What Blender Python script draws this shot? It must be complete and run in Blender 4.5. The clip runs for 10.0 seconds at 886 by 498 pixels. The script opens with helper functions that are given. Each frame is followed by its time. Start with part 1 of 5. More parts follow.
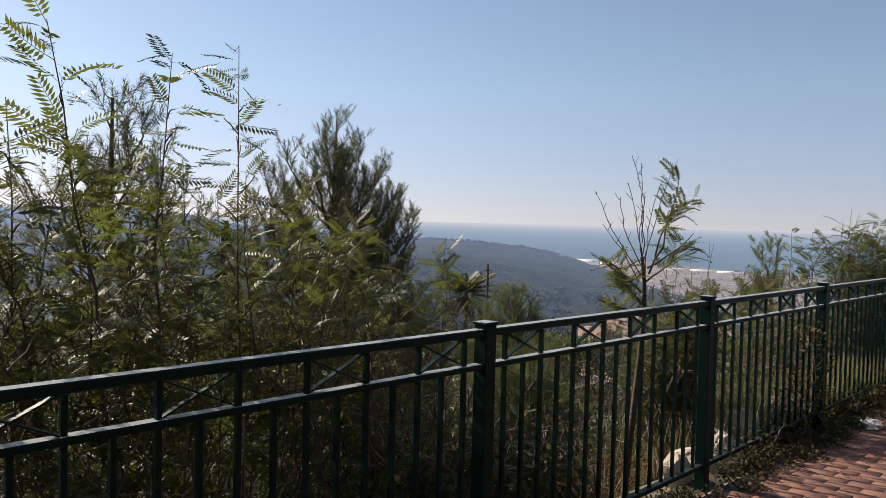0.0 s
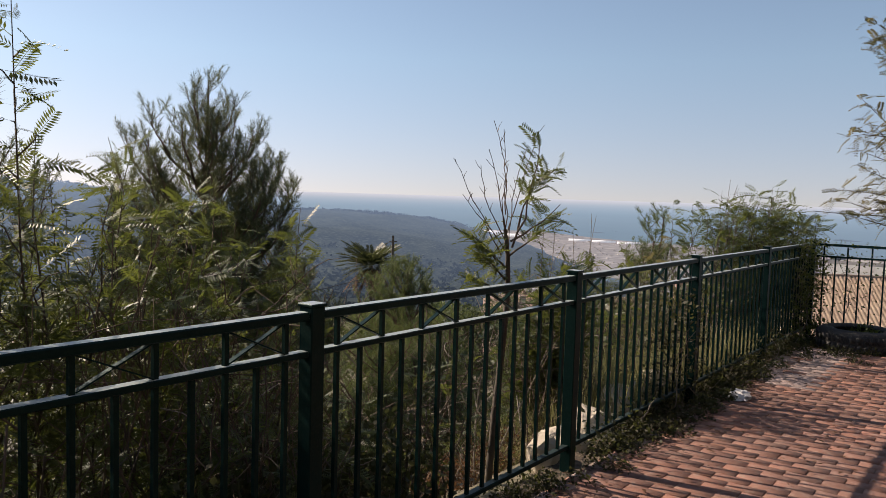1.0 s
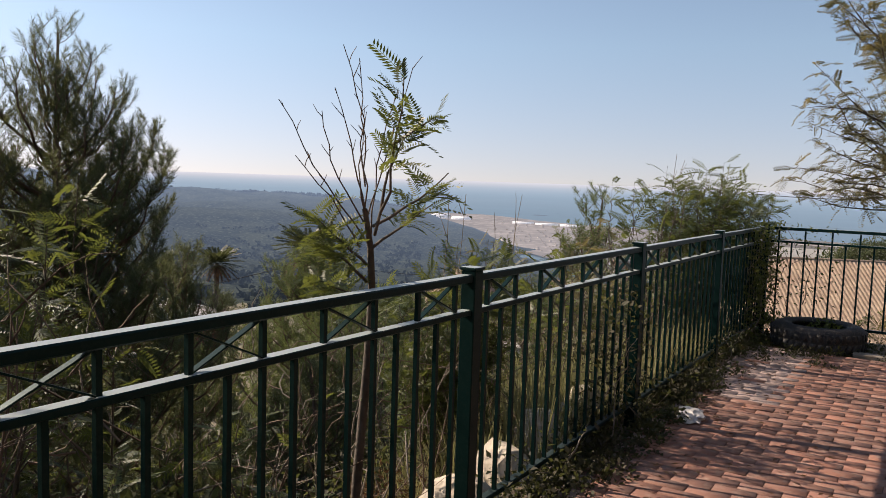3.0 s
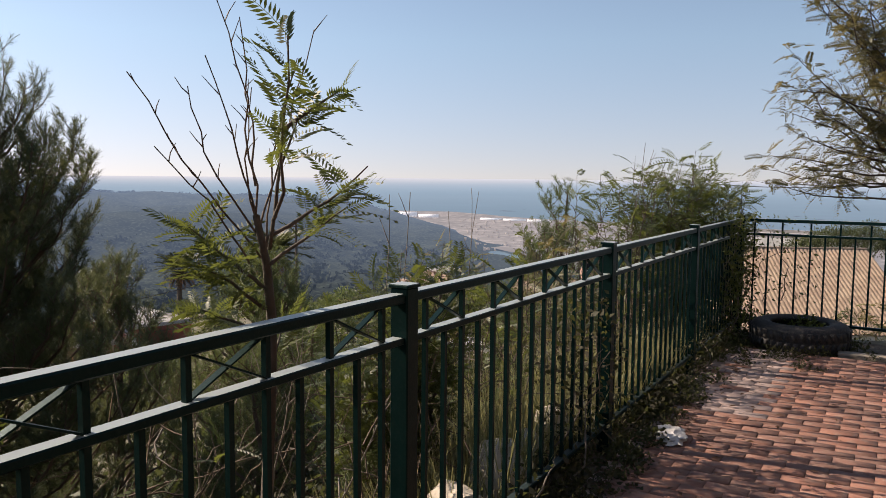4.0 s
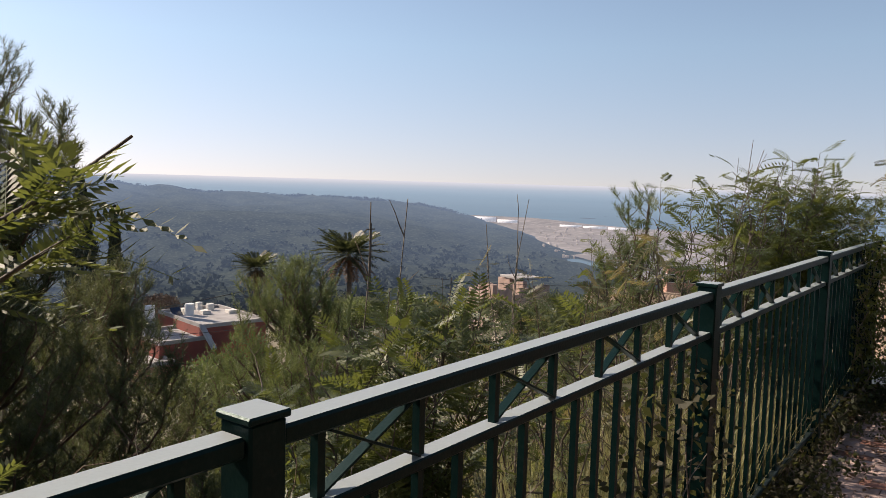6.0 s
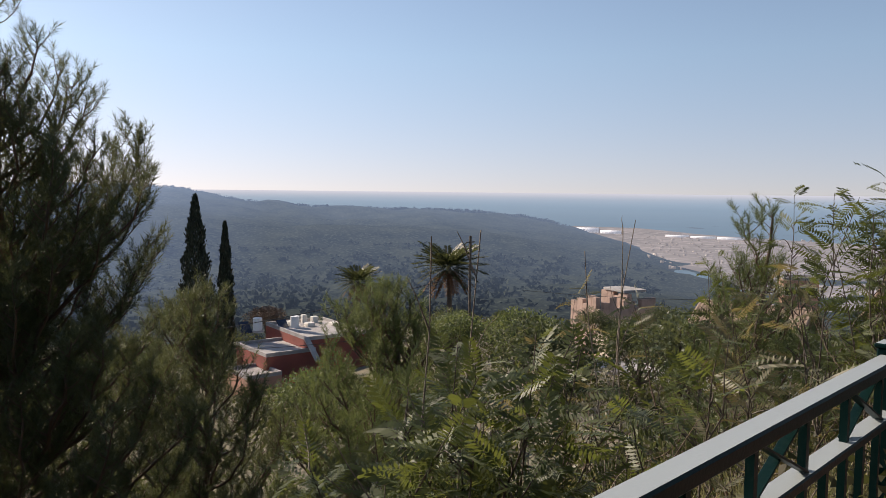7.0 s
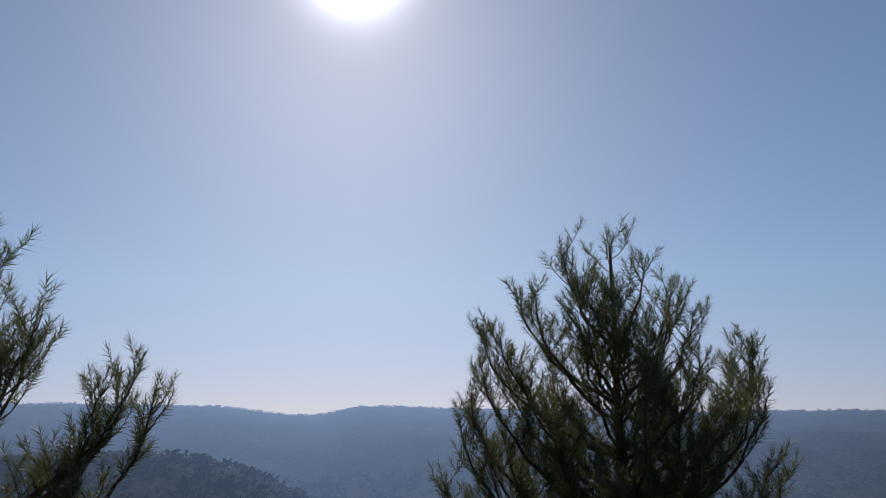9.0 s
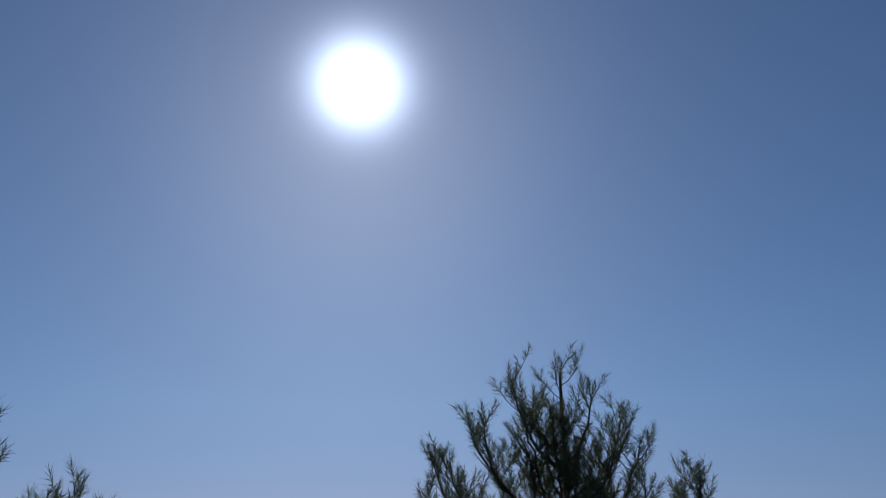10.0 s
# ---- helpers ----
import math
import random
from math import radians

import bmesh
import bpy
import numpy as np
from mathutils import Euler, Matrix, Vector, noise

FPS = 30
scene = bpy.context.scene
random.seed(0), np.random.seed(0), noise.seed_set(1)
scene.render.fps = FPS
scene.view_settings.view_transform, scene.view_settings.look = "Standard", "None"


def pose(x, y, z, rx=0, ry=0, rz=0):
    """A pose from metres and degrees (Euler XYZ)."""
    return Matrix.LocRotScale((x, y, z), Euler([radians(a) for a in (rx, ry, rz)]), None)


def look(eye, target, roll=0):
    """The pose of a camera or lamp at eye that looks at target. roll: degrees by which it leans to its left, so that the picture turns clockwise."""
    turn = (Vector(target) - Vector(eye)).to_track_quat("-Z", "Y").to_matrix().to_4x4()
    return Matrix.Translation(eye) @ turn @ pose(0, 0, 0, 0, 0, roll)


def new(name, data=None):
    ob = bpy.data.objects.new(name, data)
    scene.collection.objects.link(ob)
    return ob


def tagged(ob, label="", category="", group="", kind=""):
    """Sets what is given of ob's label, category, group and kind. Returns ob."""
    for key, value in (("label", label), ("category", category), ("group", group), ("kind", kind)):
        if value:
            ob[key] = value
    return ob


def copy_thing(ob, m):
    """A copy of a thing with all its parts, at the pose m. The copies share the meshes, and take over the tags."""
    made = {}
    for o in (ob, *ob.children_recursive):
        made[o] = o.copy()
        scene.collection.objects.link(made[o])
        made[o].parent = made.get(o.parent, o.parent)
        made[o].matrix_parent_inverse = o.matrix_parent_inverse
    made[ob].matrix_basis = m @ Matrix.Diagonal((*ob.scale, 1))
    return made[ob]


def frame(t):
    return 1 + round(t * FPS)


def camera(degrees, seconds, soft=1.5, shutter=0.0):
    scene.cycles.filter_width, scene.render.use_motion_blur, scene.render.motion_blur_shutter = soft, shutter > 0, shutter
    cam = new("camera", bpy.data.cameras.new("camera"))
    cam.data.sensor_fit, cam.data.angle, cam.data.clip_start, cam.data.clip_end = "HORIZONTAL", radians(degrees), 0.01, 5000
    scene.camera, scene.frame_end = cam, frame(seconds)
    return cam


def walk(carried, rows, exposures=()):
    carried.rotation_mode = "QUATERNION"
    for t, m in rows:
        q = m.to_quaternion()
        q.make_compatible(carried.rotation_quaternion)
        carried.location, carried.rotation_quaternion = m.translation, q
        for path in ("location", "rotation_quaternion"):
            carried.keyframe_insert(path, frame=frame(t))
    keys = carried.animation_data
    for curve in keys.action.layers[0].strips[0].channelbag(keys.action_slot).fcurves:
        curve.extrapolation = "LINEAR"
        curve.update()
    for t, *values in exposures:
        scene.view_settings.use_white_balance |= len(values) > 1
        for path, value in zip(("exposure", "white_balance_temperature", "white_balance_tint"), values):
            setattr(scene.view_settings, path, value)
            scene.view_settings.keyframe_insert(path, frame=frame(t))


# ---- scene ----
cam = camera(59.9, 10.0, soft=0.2)
PATH = [
    (0, (-4.348, -2.028, 1.509), (-2.914, -0.636, 1.439), 1.4),
    (0.5, (-4.147, -1.955, 1.499), (-2.596, -0.696, 1.394), 0.2),
    (1, (-3.896, -2.021, 1.508), (-2.308, -0.813, 1.37), 1.7),
    (1.5, (-3.618, -1.951, 1.492), (-1.934, -0.885, 1.324), 2.0),
    (2, (-3.332, -1.849, 1.481), (-1.635, -0.802, 1.328), 2.1),
    (3.5, (-2.301, -1.436, 1.445), (-0.642, -0.334, 1.258), 1.8),
    (4, (-2.025, -1.346, 1.445), (-0.314, -0.328, 1.263), 0.5),
    (4.5, (-1.658, -1.263, 1.45), (-0.015, -0.134, 1.29), 2.4),
    (5, (-1.349, -1.165, 1.442), (0.286, -0.04, 1.2), 1.9),
    (6.3, (-0.536, -0.743, 1.435), (1.053, 0.462, 1.279), 1.9),
    (6.5, (-0.45, -0.689, 1.453), (1.129, 0.527, 1.28), 2.5),
    (7, (-0.175, -0.517, 1.48), (1.26, 0.877, 1.332), 0.6),
    (7.5, (0.095, -0.343, 1.441), (1.105, 1.376, 1.295), -1.5),
    (8, (0.353, -0.431, 1.376), (0.656, 1.542, 1.263), -0.2),
    (8.5, (0.511, -0.334, 1.387), (0.487, 1.661, 1.528), -0.8),
    (9, (0.665, -0.367, 1.41), (0.532, 1.58, 1.846), -0.8),
    (9.5, (0.85, -0.518, 1.409), (0.673, 1.374, 2.032), -0.7),
    (10, (1.023, -0.578, 1.403), (0.906, 1.28, 2.132), -0.4),
]
EXPO = [(0, 0.33, 7200, 17), (1.5, 0.48, 7450, 16.5), (2.0, 0.55, 7450, 17), (6.5, 0.5, 7450, 17.5), (7.0, 0.38, 7300, 17.5), (7.5, 0.3, 7200, 18), (8.0, 0.08, 6900, 17), (8.5, -0.3, 6750, 15.5), (9.0, -0.62, 6250, 15.5), (9.5, -1.03, 5400, 13.5), (10.0, -1.36, 5150, 13)]
walk(cam, [(t, look(eye, target, roll)) for t, eye, target, roll in PATH], EXPO)

# ---- light: low winter sun over the valley, clear hazy sky ----
SUN = Vector((-0.157, 0.821, 0.549)).normalized()
SUN_EL = math.asin(SUN.z)
SUN_AZ = math.atan2(SUN.x, SUN.y)
world = bpy.data.worlds.new("sky")
scene.world = world
world.use_nodes = True
wn, wl = world.node_tree.nodes, world.node_tree.links
wn.clear()
w_out = wn.new("ShaderNodeOutputWorld")
w_bg = wn.new("ShaderNodeBackground")
w_sky = wn.new("ShaderNodeTexSky")
w_sky.sky_type = "NISHITA"
w_sky.sun_disc = False
w_sky.sun_elevation = SUN_EL
w_sky.sun_rotation = SUN_AZ
w_sky.altitude = 250
w_sky.air_density, w_sky.dust_density, w_sky.ozone_density = 1.0, 0.40, 1.3
w_co = wn.new("ShaderNodeTexCoord")
w_sep = wn.new("ShaderNodeSeparateXYZ")
w_max = wn.new("ShaderNodeMath")
w_max.operation = "MULTIPLY_ADD"
w_max.inputs[1].default_value = 0.93
w_max.inputs[2].default_value = 0.07
w_com = wn.new("ShaderNodeCombineXYZ")
wl.new(w_co.outputs["Generated"], w_sep.inputs[0])
wl.new(w_sep.outputs[0], w_com.inputs[0])
wl.new(w_sep.outputs[1], w_com.inputs[1])
wl.new(w_sep.outputs[2], w_max.inputs[0])
wl.new(w_max.outputs[0], w_com.inputs[2])
wl.new(w_com.outputs[0], w_sky.inputs[0])
# the sun's own bright disc and aureole
w_nrm = wn.new("ShaderNodeVectorMath")
w_nrm.operation = "NORMALIZE"
w_dot = wn.new("ShaderNodeVectorMath")
w_dot.operation = "DOT_PRODUCT"
w_dot.inputs[1].default_value = SUN
wl.new(w_co.outputs["Generated"], w_nrm.inputs[0])
wl.new(w_nrm.outputs[0], w_dot.inputs[0])
w_ramp = wn.new("ShaderNodeMapRange")
w_ramp.inputs["From Min"].default_value = math.cos(radians(14))
w_ramp.inputs["From Max"].default_value = math.cos(radians(1.5))
w_pow = wn.new("ShaderNodeMath")
w_pow.operation = "POWER"
w_pow.inputs[1].default_value = 27.0
w_mul = wn.new("ShaderNodeMath")
w_mul.operation = "MULTIPLY"
w_mul.inputs[1].default_value = 32.0
wl.new(w_dot.outputs["Value"], w_ramp.inputs["Value"])
wl.new(w_ramp.outputs[0], w_pow.inputs[0])
wl.new(w_pow.outputs[0], w_mul.inputs[0])
w_add = wn.new("ShaderNodeMix")
w_add.data_type, w_add.blend_type = "RGBA", "ADD"
w_add.inputs["Factor"].default_value = 1.0
w_soft = wn.new("ShaderNodeMath")
w_soft.operation = "POWER"
w_soft.inputs[1].default_value = 11.0
w_sum = wn.new("ShaderNodeMath")
w_sum.operation = "MULTIPLY_ADD"
w_sum.inputs[1].default_value = 7.2
wl.new(w_ramp.outputs[0], w_soft.inputs[0])
wl.new(w_soft.outputs[0], w_sum.inputs[0])
wl.new(w_mul.outputs[0], w_sum.inputs[2])
# faint rosy haze all round the horizon
w_haze = wn.new("ShaderNodeMapRange")
w_haze.inputs["From Min"].default_value, w_haze.inputs["From Max"].default_value = 0.17, 0.0
w_tint = wn.new("ShaderNodeMix")
w_tint.data_type = "RGBA"
w_tint.inputs["A"].default_value = (1.06, 1.10, 1.10, 1)
w_tint.inputs["B"].default_value = (0.95, 0.83, 0.92, 1)
wl.new(w_sep.outputs[2], w_haze.inputs["Value"])
wl.new(w_haze.outputs[0], w_tint.inputs["Factor"])
w_air = wn.new("ShaderNodeMix")
w_air.data_type, w_air.blend_type = "RGBA", "MULTIPLY"
w_air.inputs["Factor"].default_value = 1.0
wl.new(w_sky.outputs[0], w_air.inputs["A"])
wl.new(w_tint.outputs["Result"], w_air.inputs["B"])
wl.new(w_air.outputs["Result"], w_add.inputs["A"])
wl.new(w_sum.outputs[0], w_add.inputs["B"])
wl.new(w_add.outputs["Result"], w_bg.inputs["Color"])
w_bg.inputs["Strength"].default_value = 0.10
wl.new(w_bg.outputs[0], w_out.inputs[0])

sun = new("sun", bpy.data.lights.new("sun", "SUN"))
sun.data.energy, sun.data.angle, sun.data.color = 5.0, radians(0.55), (1.0, 0.93, 0.82)
sun.matrix_world = look((0, 0, 0), -SUN)


# ---- materials ----
def material(name, base, rough=0.8, second=None, scale=6.0, detail=5.0, bump=0.3, bump_scale=40.0, metal=0.0, spec=0.5,
             rand=0.0, fine=None, coat=0.0, translucent=None, island=False):
    """A surface with colour variation at two scales, relief, and piece-to-piece variation."""
    m = bpy.data.materials.new(name)
    m.use_nodes = True
    n, l = m.node_tree.nodes, m.node_tree.links
    b = n["Principled BSDF"]
    b.inputs["Roughness"].default_value = rough
    b.inputs["Metallic"].default_value = metal
    b.inputs["Specular IOR Level"].default_value = spec
    b.inputs["Coat Weight"].default_value = coat
    co = n.new("ShaderNodeTexCoord")
    geo = n.new("ShaderNodeNewGeometry")
    tx = n.new("ShaderNodeTexNoise")
    tx.inputs["Scale"].default_value, tx.inputs["Detail"].default_value = scale, detail
    l.new(geo.outputs["Position"], tx.inputs["Vector"])
    ramp = n.new("ShaderNodeMapRange")
    ramp.inputs["From Min"].default_value, ramp.inputs["From Max"].default_value = 0.32, 0.68
    l.new(tx.outputs["Fac"], ramp.inputs["Value"])
    mix = n.new("ShaderNodeMix")
    mix.data_type = "RGBA"
    mix.inputs["A"].default_value = (*base, 1)
    mix.inputs["B"].default_value = (*(second or [c * 0.6 for c in base]), 1)
    l.new(ramp.outputs[0], mix.inputs["Factor"])
    colour = mix.outputs["Result"]
    if fine:
        t2 = n.new("ShaderNodeTexNoise")
        t2.inputs["Scale"].default_value, t2.inputs["Detail"].default_value = scale * 9, 3
        l.new(geo.outputs["Position"], t2.inputs["Vector"])
        r2 = n.new("ShaderNodeMapRange")
        r2.inputs["From Min"].default_value, r2.inputs["From Max"].default_value = 0.5, 0.72
        l.new(t2.outputs["Fac"], r2.inputs["Value"])
        m2 = n.new("ShaderNodeMix")
        m2.data_type = "RGBA"
        m2.inputs["B"].default_value = (*fine, 1)
        l.new(r2.outputs[0], m2.inputs["Factor"])
        l.new(colour, m2.inputs["A"])
        colour = m2.outputs["Result"]
    if rand:
        src = geo.outputs["Random Per Island"] if island else n.new("ShaderNodeObjectInfo").outputs["Random"]
        hsv = n.new("ShaderNodeHueSaturation")
        mr = n.new("ShaderNodeMapRange")
        mr.inputs["To Min"].default_value, mr.inputs["To Max"].default_value = 1 - rand, 1 + rand
        l.new(src, mr.inputs["Value"])
        l.new(mr.outputs[0], hsv.inputs["Value"])
        l.new(colour, hsv.inputs["Color"])
        colour = hsv.outputs["Color"]
    l.new(colour, b.inputs["Base Color"])
    if bump:
        tb = n.new("ShaderNodeTexNoise")
        tb.inputs["Scale"].default_value, tb.inputs["Detail"].default_value = bump_scale, 4
        l.new(geo.outputs["Position"], tb.inputs["Vector"])
        bp = n.new("ShaderNodeBump")
        bp.inputs["Strength"].default_value, bp.inputs["Distance"].default_value = bump, 0.5 / bump_scale
        l.new(tb.outputs["Fac"], bp.inputs["Height"])
        l.new(bp.outputs[0], b.inputs["Normal"])
    if translucent:
        tr = n.new("ShaderNodeBsdfTranslucent")
        tr.inputs["Color"].default_value = (*translucent, 1)
        ms = n.new("ShaderNodeMixShader")
        ms.inputs[0].default_value = 0.42
        l.new(b.outputs[0], ms.inputs[1])
        l.new(tr.outputs[0], ms.inputs[2])
        l.new(ms.outputs[0], n["Material Output"].inputs["Surface"])
    return m


M_FENCE = material("green_painted_steel", (0.0012, 0.0105, 0.0098), 0.42, (0.002, 0.015, 0.014), 9, bump=0.12, bump_scale=120, spec=0.18, fine=(0.006, 0.017, 0.015))
M_FENCE.node_tree.nodes["Principled BSDF"].inputs["Specular Tint"].default_value = (0.5, 0.95, 0.9, 1)
# upward faces: sun glare painted in as pale grey, along with dusty, faded paint
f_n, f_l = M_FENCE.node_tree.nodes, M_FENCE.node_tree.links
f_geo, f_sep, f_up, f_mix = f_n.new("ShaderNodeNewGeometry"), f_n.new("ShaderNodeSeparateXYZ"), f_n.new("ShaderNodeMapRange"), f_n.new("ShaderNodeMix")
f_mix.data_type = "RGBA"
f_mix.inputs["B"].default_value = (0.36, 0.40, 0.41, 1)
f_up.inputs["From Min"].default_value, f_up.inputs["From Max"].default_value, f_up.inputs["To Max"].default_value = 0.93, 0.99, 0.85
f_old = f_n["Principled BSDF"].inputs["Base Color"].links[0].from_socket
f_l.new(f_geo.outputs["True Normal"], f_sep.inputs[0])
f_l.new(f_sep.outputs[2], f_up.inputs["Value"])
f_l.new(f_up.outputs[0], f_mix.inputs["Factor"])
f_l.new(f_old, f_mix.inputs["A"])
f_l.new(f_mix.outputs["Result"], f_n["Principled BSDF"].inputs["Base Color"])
# bottom rail copy, with almost none of the painted glare and dust
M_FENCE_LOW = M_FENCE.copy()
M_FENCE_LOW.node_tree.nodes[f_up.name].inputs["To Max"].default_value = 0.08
M_BRICK = material("red_paver", (0.27, 0.120, 0.082), 0.85, (0.17, 0.092, 0.072), 2.2, bump=0.6, bump_scale=160, rand=0.17, fine=(0.25, 0.155, 0.12))
M_SAND = material("joint_sand", (0.10, 0.062, 0.045), 0.95, (0.06, 0.045, 0.032), 8, bump=0.8, bump_scale=90)
M_SOIL = material("dark_soil", (0.055, 0.038, 0.026), 0.95, (0.10, 0.075, 0.05), 2.2, bump=1.0, bump_scale=30, fine=(0.16, 0.12, 0.08))
M_BARK = material("bark", (0.06, 0.045, 0.034), 0.9, (0.11, 0.09, 0.07), 14, bump=0.8, bump_scale=70)
M_BARK_PALE = material("pale_bark", (0.20, 0.165, 0.13), 0.85, (0.12, 0.10, 0.08), 14, bump=0.6, bump_scale=70)
M_PINE_BARK = material("pine_bark", (0.15, 0.10, 0.07), 0.9, (0.09, 0.065, 0.05), 10, bump=0.7, bump_scale=70)
M_TWIG = material("dry_twig", (0.075, 0.048, 0.034), 0.9, (0.14, 0.10, 0.07), 5, bump=0)
M_LEAF = material("feathery_leaf", (0.078, 0.096, 0.028), 0.5, (0.038, 0.060, 0.019), 2.5, bump=0, rand=0.35, island=True, translucent=(0.155, 0.178, 0.036))
M_LEAF_DARK = material("dark_feathery_leaf", (0.040, 0.052, 0.016), 0.6, (0.026, 0.036, 0.012), 2.5, bump=0, rand=0.35, island=True, translucent=(0.11, 0.12, 0.025))
M_LEAF_YEL = material("yellowing_leaf", (0.125, 0.120, 0.062), 0.5, (0.085, 0.095, 0.045), 2.5, bump=0, rand=0.45, island=True, translucent=(0.25, 0.20, 0.075))
M_LEAF_DRY = material("dry_leaf", (0.10, 0.05, 0.026), 0.7, (0.07, 0.04, 0.022), 3, bump=0, rand=0.35, island=True, translucent=(0.14, 0.07, 0.03))
M_NEEDLE = material("pine_needle", (0.066, 0.094, 0.048), 0.5, (0.092, 0.108, 0.050), 1.5, bump=0, rand=0.5, island=True, translucent=(0.115, 0.125, 0.045))
M_NEEDLE_PALE = material("pale_pine_needle", (0.085, 0.115, 0.045), 0.5, (0.065, 0.092, 0.036), 1.5, bump=0, rand=0.4, island=True, translucent=(0.17, 0.20, 0.06))
M_SCRUB = material("scrub_leaf", (0.032, 0.042, 0.016), 0.7, (0.05, 0.036, 0.02), 1.2, bump=0, rand=0.45, island=True, translucent=(0.09, 0.10, 0.03))
M_GRASS = material("dry_grass", (0.34, 0.31, 0.19), 0.8, (0.16, 0.18, 0.07), 1.4, bump=0, rand=0.3, island=True, translucent=(0.30, 0.28, 0.12))
M_STONE = material("limestone", (0.52, 0.45, 0.36), 0.9, (0.38, 0.32, 0.25), 3, bump=0.8, bump_scale=25)


# ---- mesh helpers ----
def mesh_from(name, verts, faces):
    """A mesh from arrays of vertices and of three- or four-cornered faces."""
    me = bpy.data.meshes.new(name)
    verts, faces = np.asarray(verts, dtype=np.float32), np.asarray(faces, dtype=np.int32)
    k = faces.shape[1]
    me.vertices.add(len(verts))
    me.vertices.foreach_set("co", verts.ravel())
    me.loops.add(faces.size)
    me.loops.foreach_set("vertex_index", faces.ravel())
    me.polygons.add(len(faces))
    me.polygons.foreach_set("loop_start", np.arange(0, faces.size, k, dtype=np.int32))
    me.update(calc_edges=True)
    me.validate()
    return me


def part(name, data, mat, parent=None, label="", at=None, smooth=False):
    """Links a bmesh or mesh as one object under a thing."""
    if isinstance(data, bmesh.types.BMesh):
        me = bpy.data.meshes.new(name)
        data.to_mesh(me)
        data.free()
    else:
        me = data
    if not me.materials:
        me.materials.append(mat)
    if smooth:
        me.polygons.foreach_set("use_smooth", [True] * len(me.polygons))
    ob = new(name, me)
    if parent:
        ob.parent = parent
    if at is not None:
        ob.matrix_basis = at
    if label:
        ob["label"] = label
    return ob


def box(bm, x0, x1, y0, y1, z0, z1, bevel=0.0):
    geo = bmesh.ops.create_cube(bm, size=1.0)["verts"]
    bmesh.ops.scale(bm, vec=(x1 - x0, y1 - y0, z1 - z0), verts=geo)
    bmesh.ops.translate(bm, vec=((x0 + x1) / 2, (y0 + y1) / 2, (z0 + z1) / 2), verts=geo)
    if bevel:
        edges = list({e for v in geo for e in v.link_edges})
        bmesh.ops.bevel(bm, geom=edges, offset=bevel, segments=1, affect="EDGES", profile=0.5)
    return bm


def boxed(*args, **kw):
    return box(bmesh.new(), *args, **kw)


class Soup:
    """Gathers triangles-as-quads from many small pieces into one mesh."""

    def __init__(self):
        self.v, self.f, self.n = [], [], 0

    def add(self, verts, faces):
        self.v.append(verts)
        self.f.append(faces + self.n)
        self.n += len(verts)

    def tube(self, pts, r0, r1, sides=5):
        pts = np.asarray(pts, dtype=float)
        k = len(pts)
        d = np.gradient(pts, axis=0)
        d /= np.linalg.norm(d, axis=1)[:, None] + 1e-9
        side = np.cross(d, (0.31, 0.17, 0.93))
        bad = np.linalg.norm(side, axis=1) < 0.15
        side[bad] = np.cross(d[bad], (1, 0, 0))
        side /= np.linalg.norm(side, axis=1)[:, None] + 1e-9
        up = np.cross(side, d)
        a = np.linspace(0, 2 * np.pi, sides, endpoint=False)
        r = np.linspace(r0, r1, k)[:, None, None]
        ring = pts[:, None] + r * (np.cos(a)[None, :, None] * side[:, None] + np.sin(a)[None, :, None] * up[:, None])
        i = np.arange(k - 1)[:, None] * sides
        j = np.arange(sides)[None]
        q = np.stack([i + j, i + (j + 1) % sides, i + sides + (j + 1) % sides, i + sides + j], -1).reshape(-1, 4)
        self.add(ring.reshape(-1, 3), q)

    def scatter(self, base, mats):
        """base: (verts, faces); mats: an array of 3 x 4 transforms."""
        bv, bf = base
        m = np.asarray(mats)
        v = np.einsum("nij,kj->nki", m[:, :, :3], bv) + m[:, None, :, 3]
        f = bf[None] + (np.arange(len(m)) * len(bv))[:, None, None]
        self.add(v.reshape(-1, 3), f.reshape(-1, bf.shape[1]))

    def mesh(self, name):
        return mesh_from(name, np.concatenate(self.v), np.concatenate(self.f))


def frames(pos, aim, rng, size=1.0, jitter=0.3):
    """Transforms that lay a piece's +x along aim with its +z near the sky, turned a little at random."""
    pos, aim = np.atleast_2d(pos).astype(float), np.atleast_2d(aim).astype(float)
    x = aim / (np.linalg.norm(aim, axis=1)[:, None] + 1e-9)
    up = np.tile((0.0, 0.0, 1.0), (len(x), 1)) + rng.normal(0, jitter, x.shape)
    y = np.cross(up, x)
    y /= np.linalg.norm(y, axis=1)[:, None] + 1e-9
    z = np.cross(x, y)
    s = np.broadcast_to(np.asarray(size, dtype=float), (len(x),))[:, None, None]
    return np.concatenate([np.stack([x, y, z], -1) * s, pos[:, :, None]], -1)


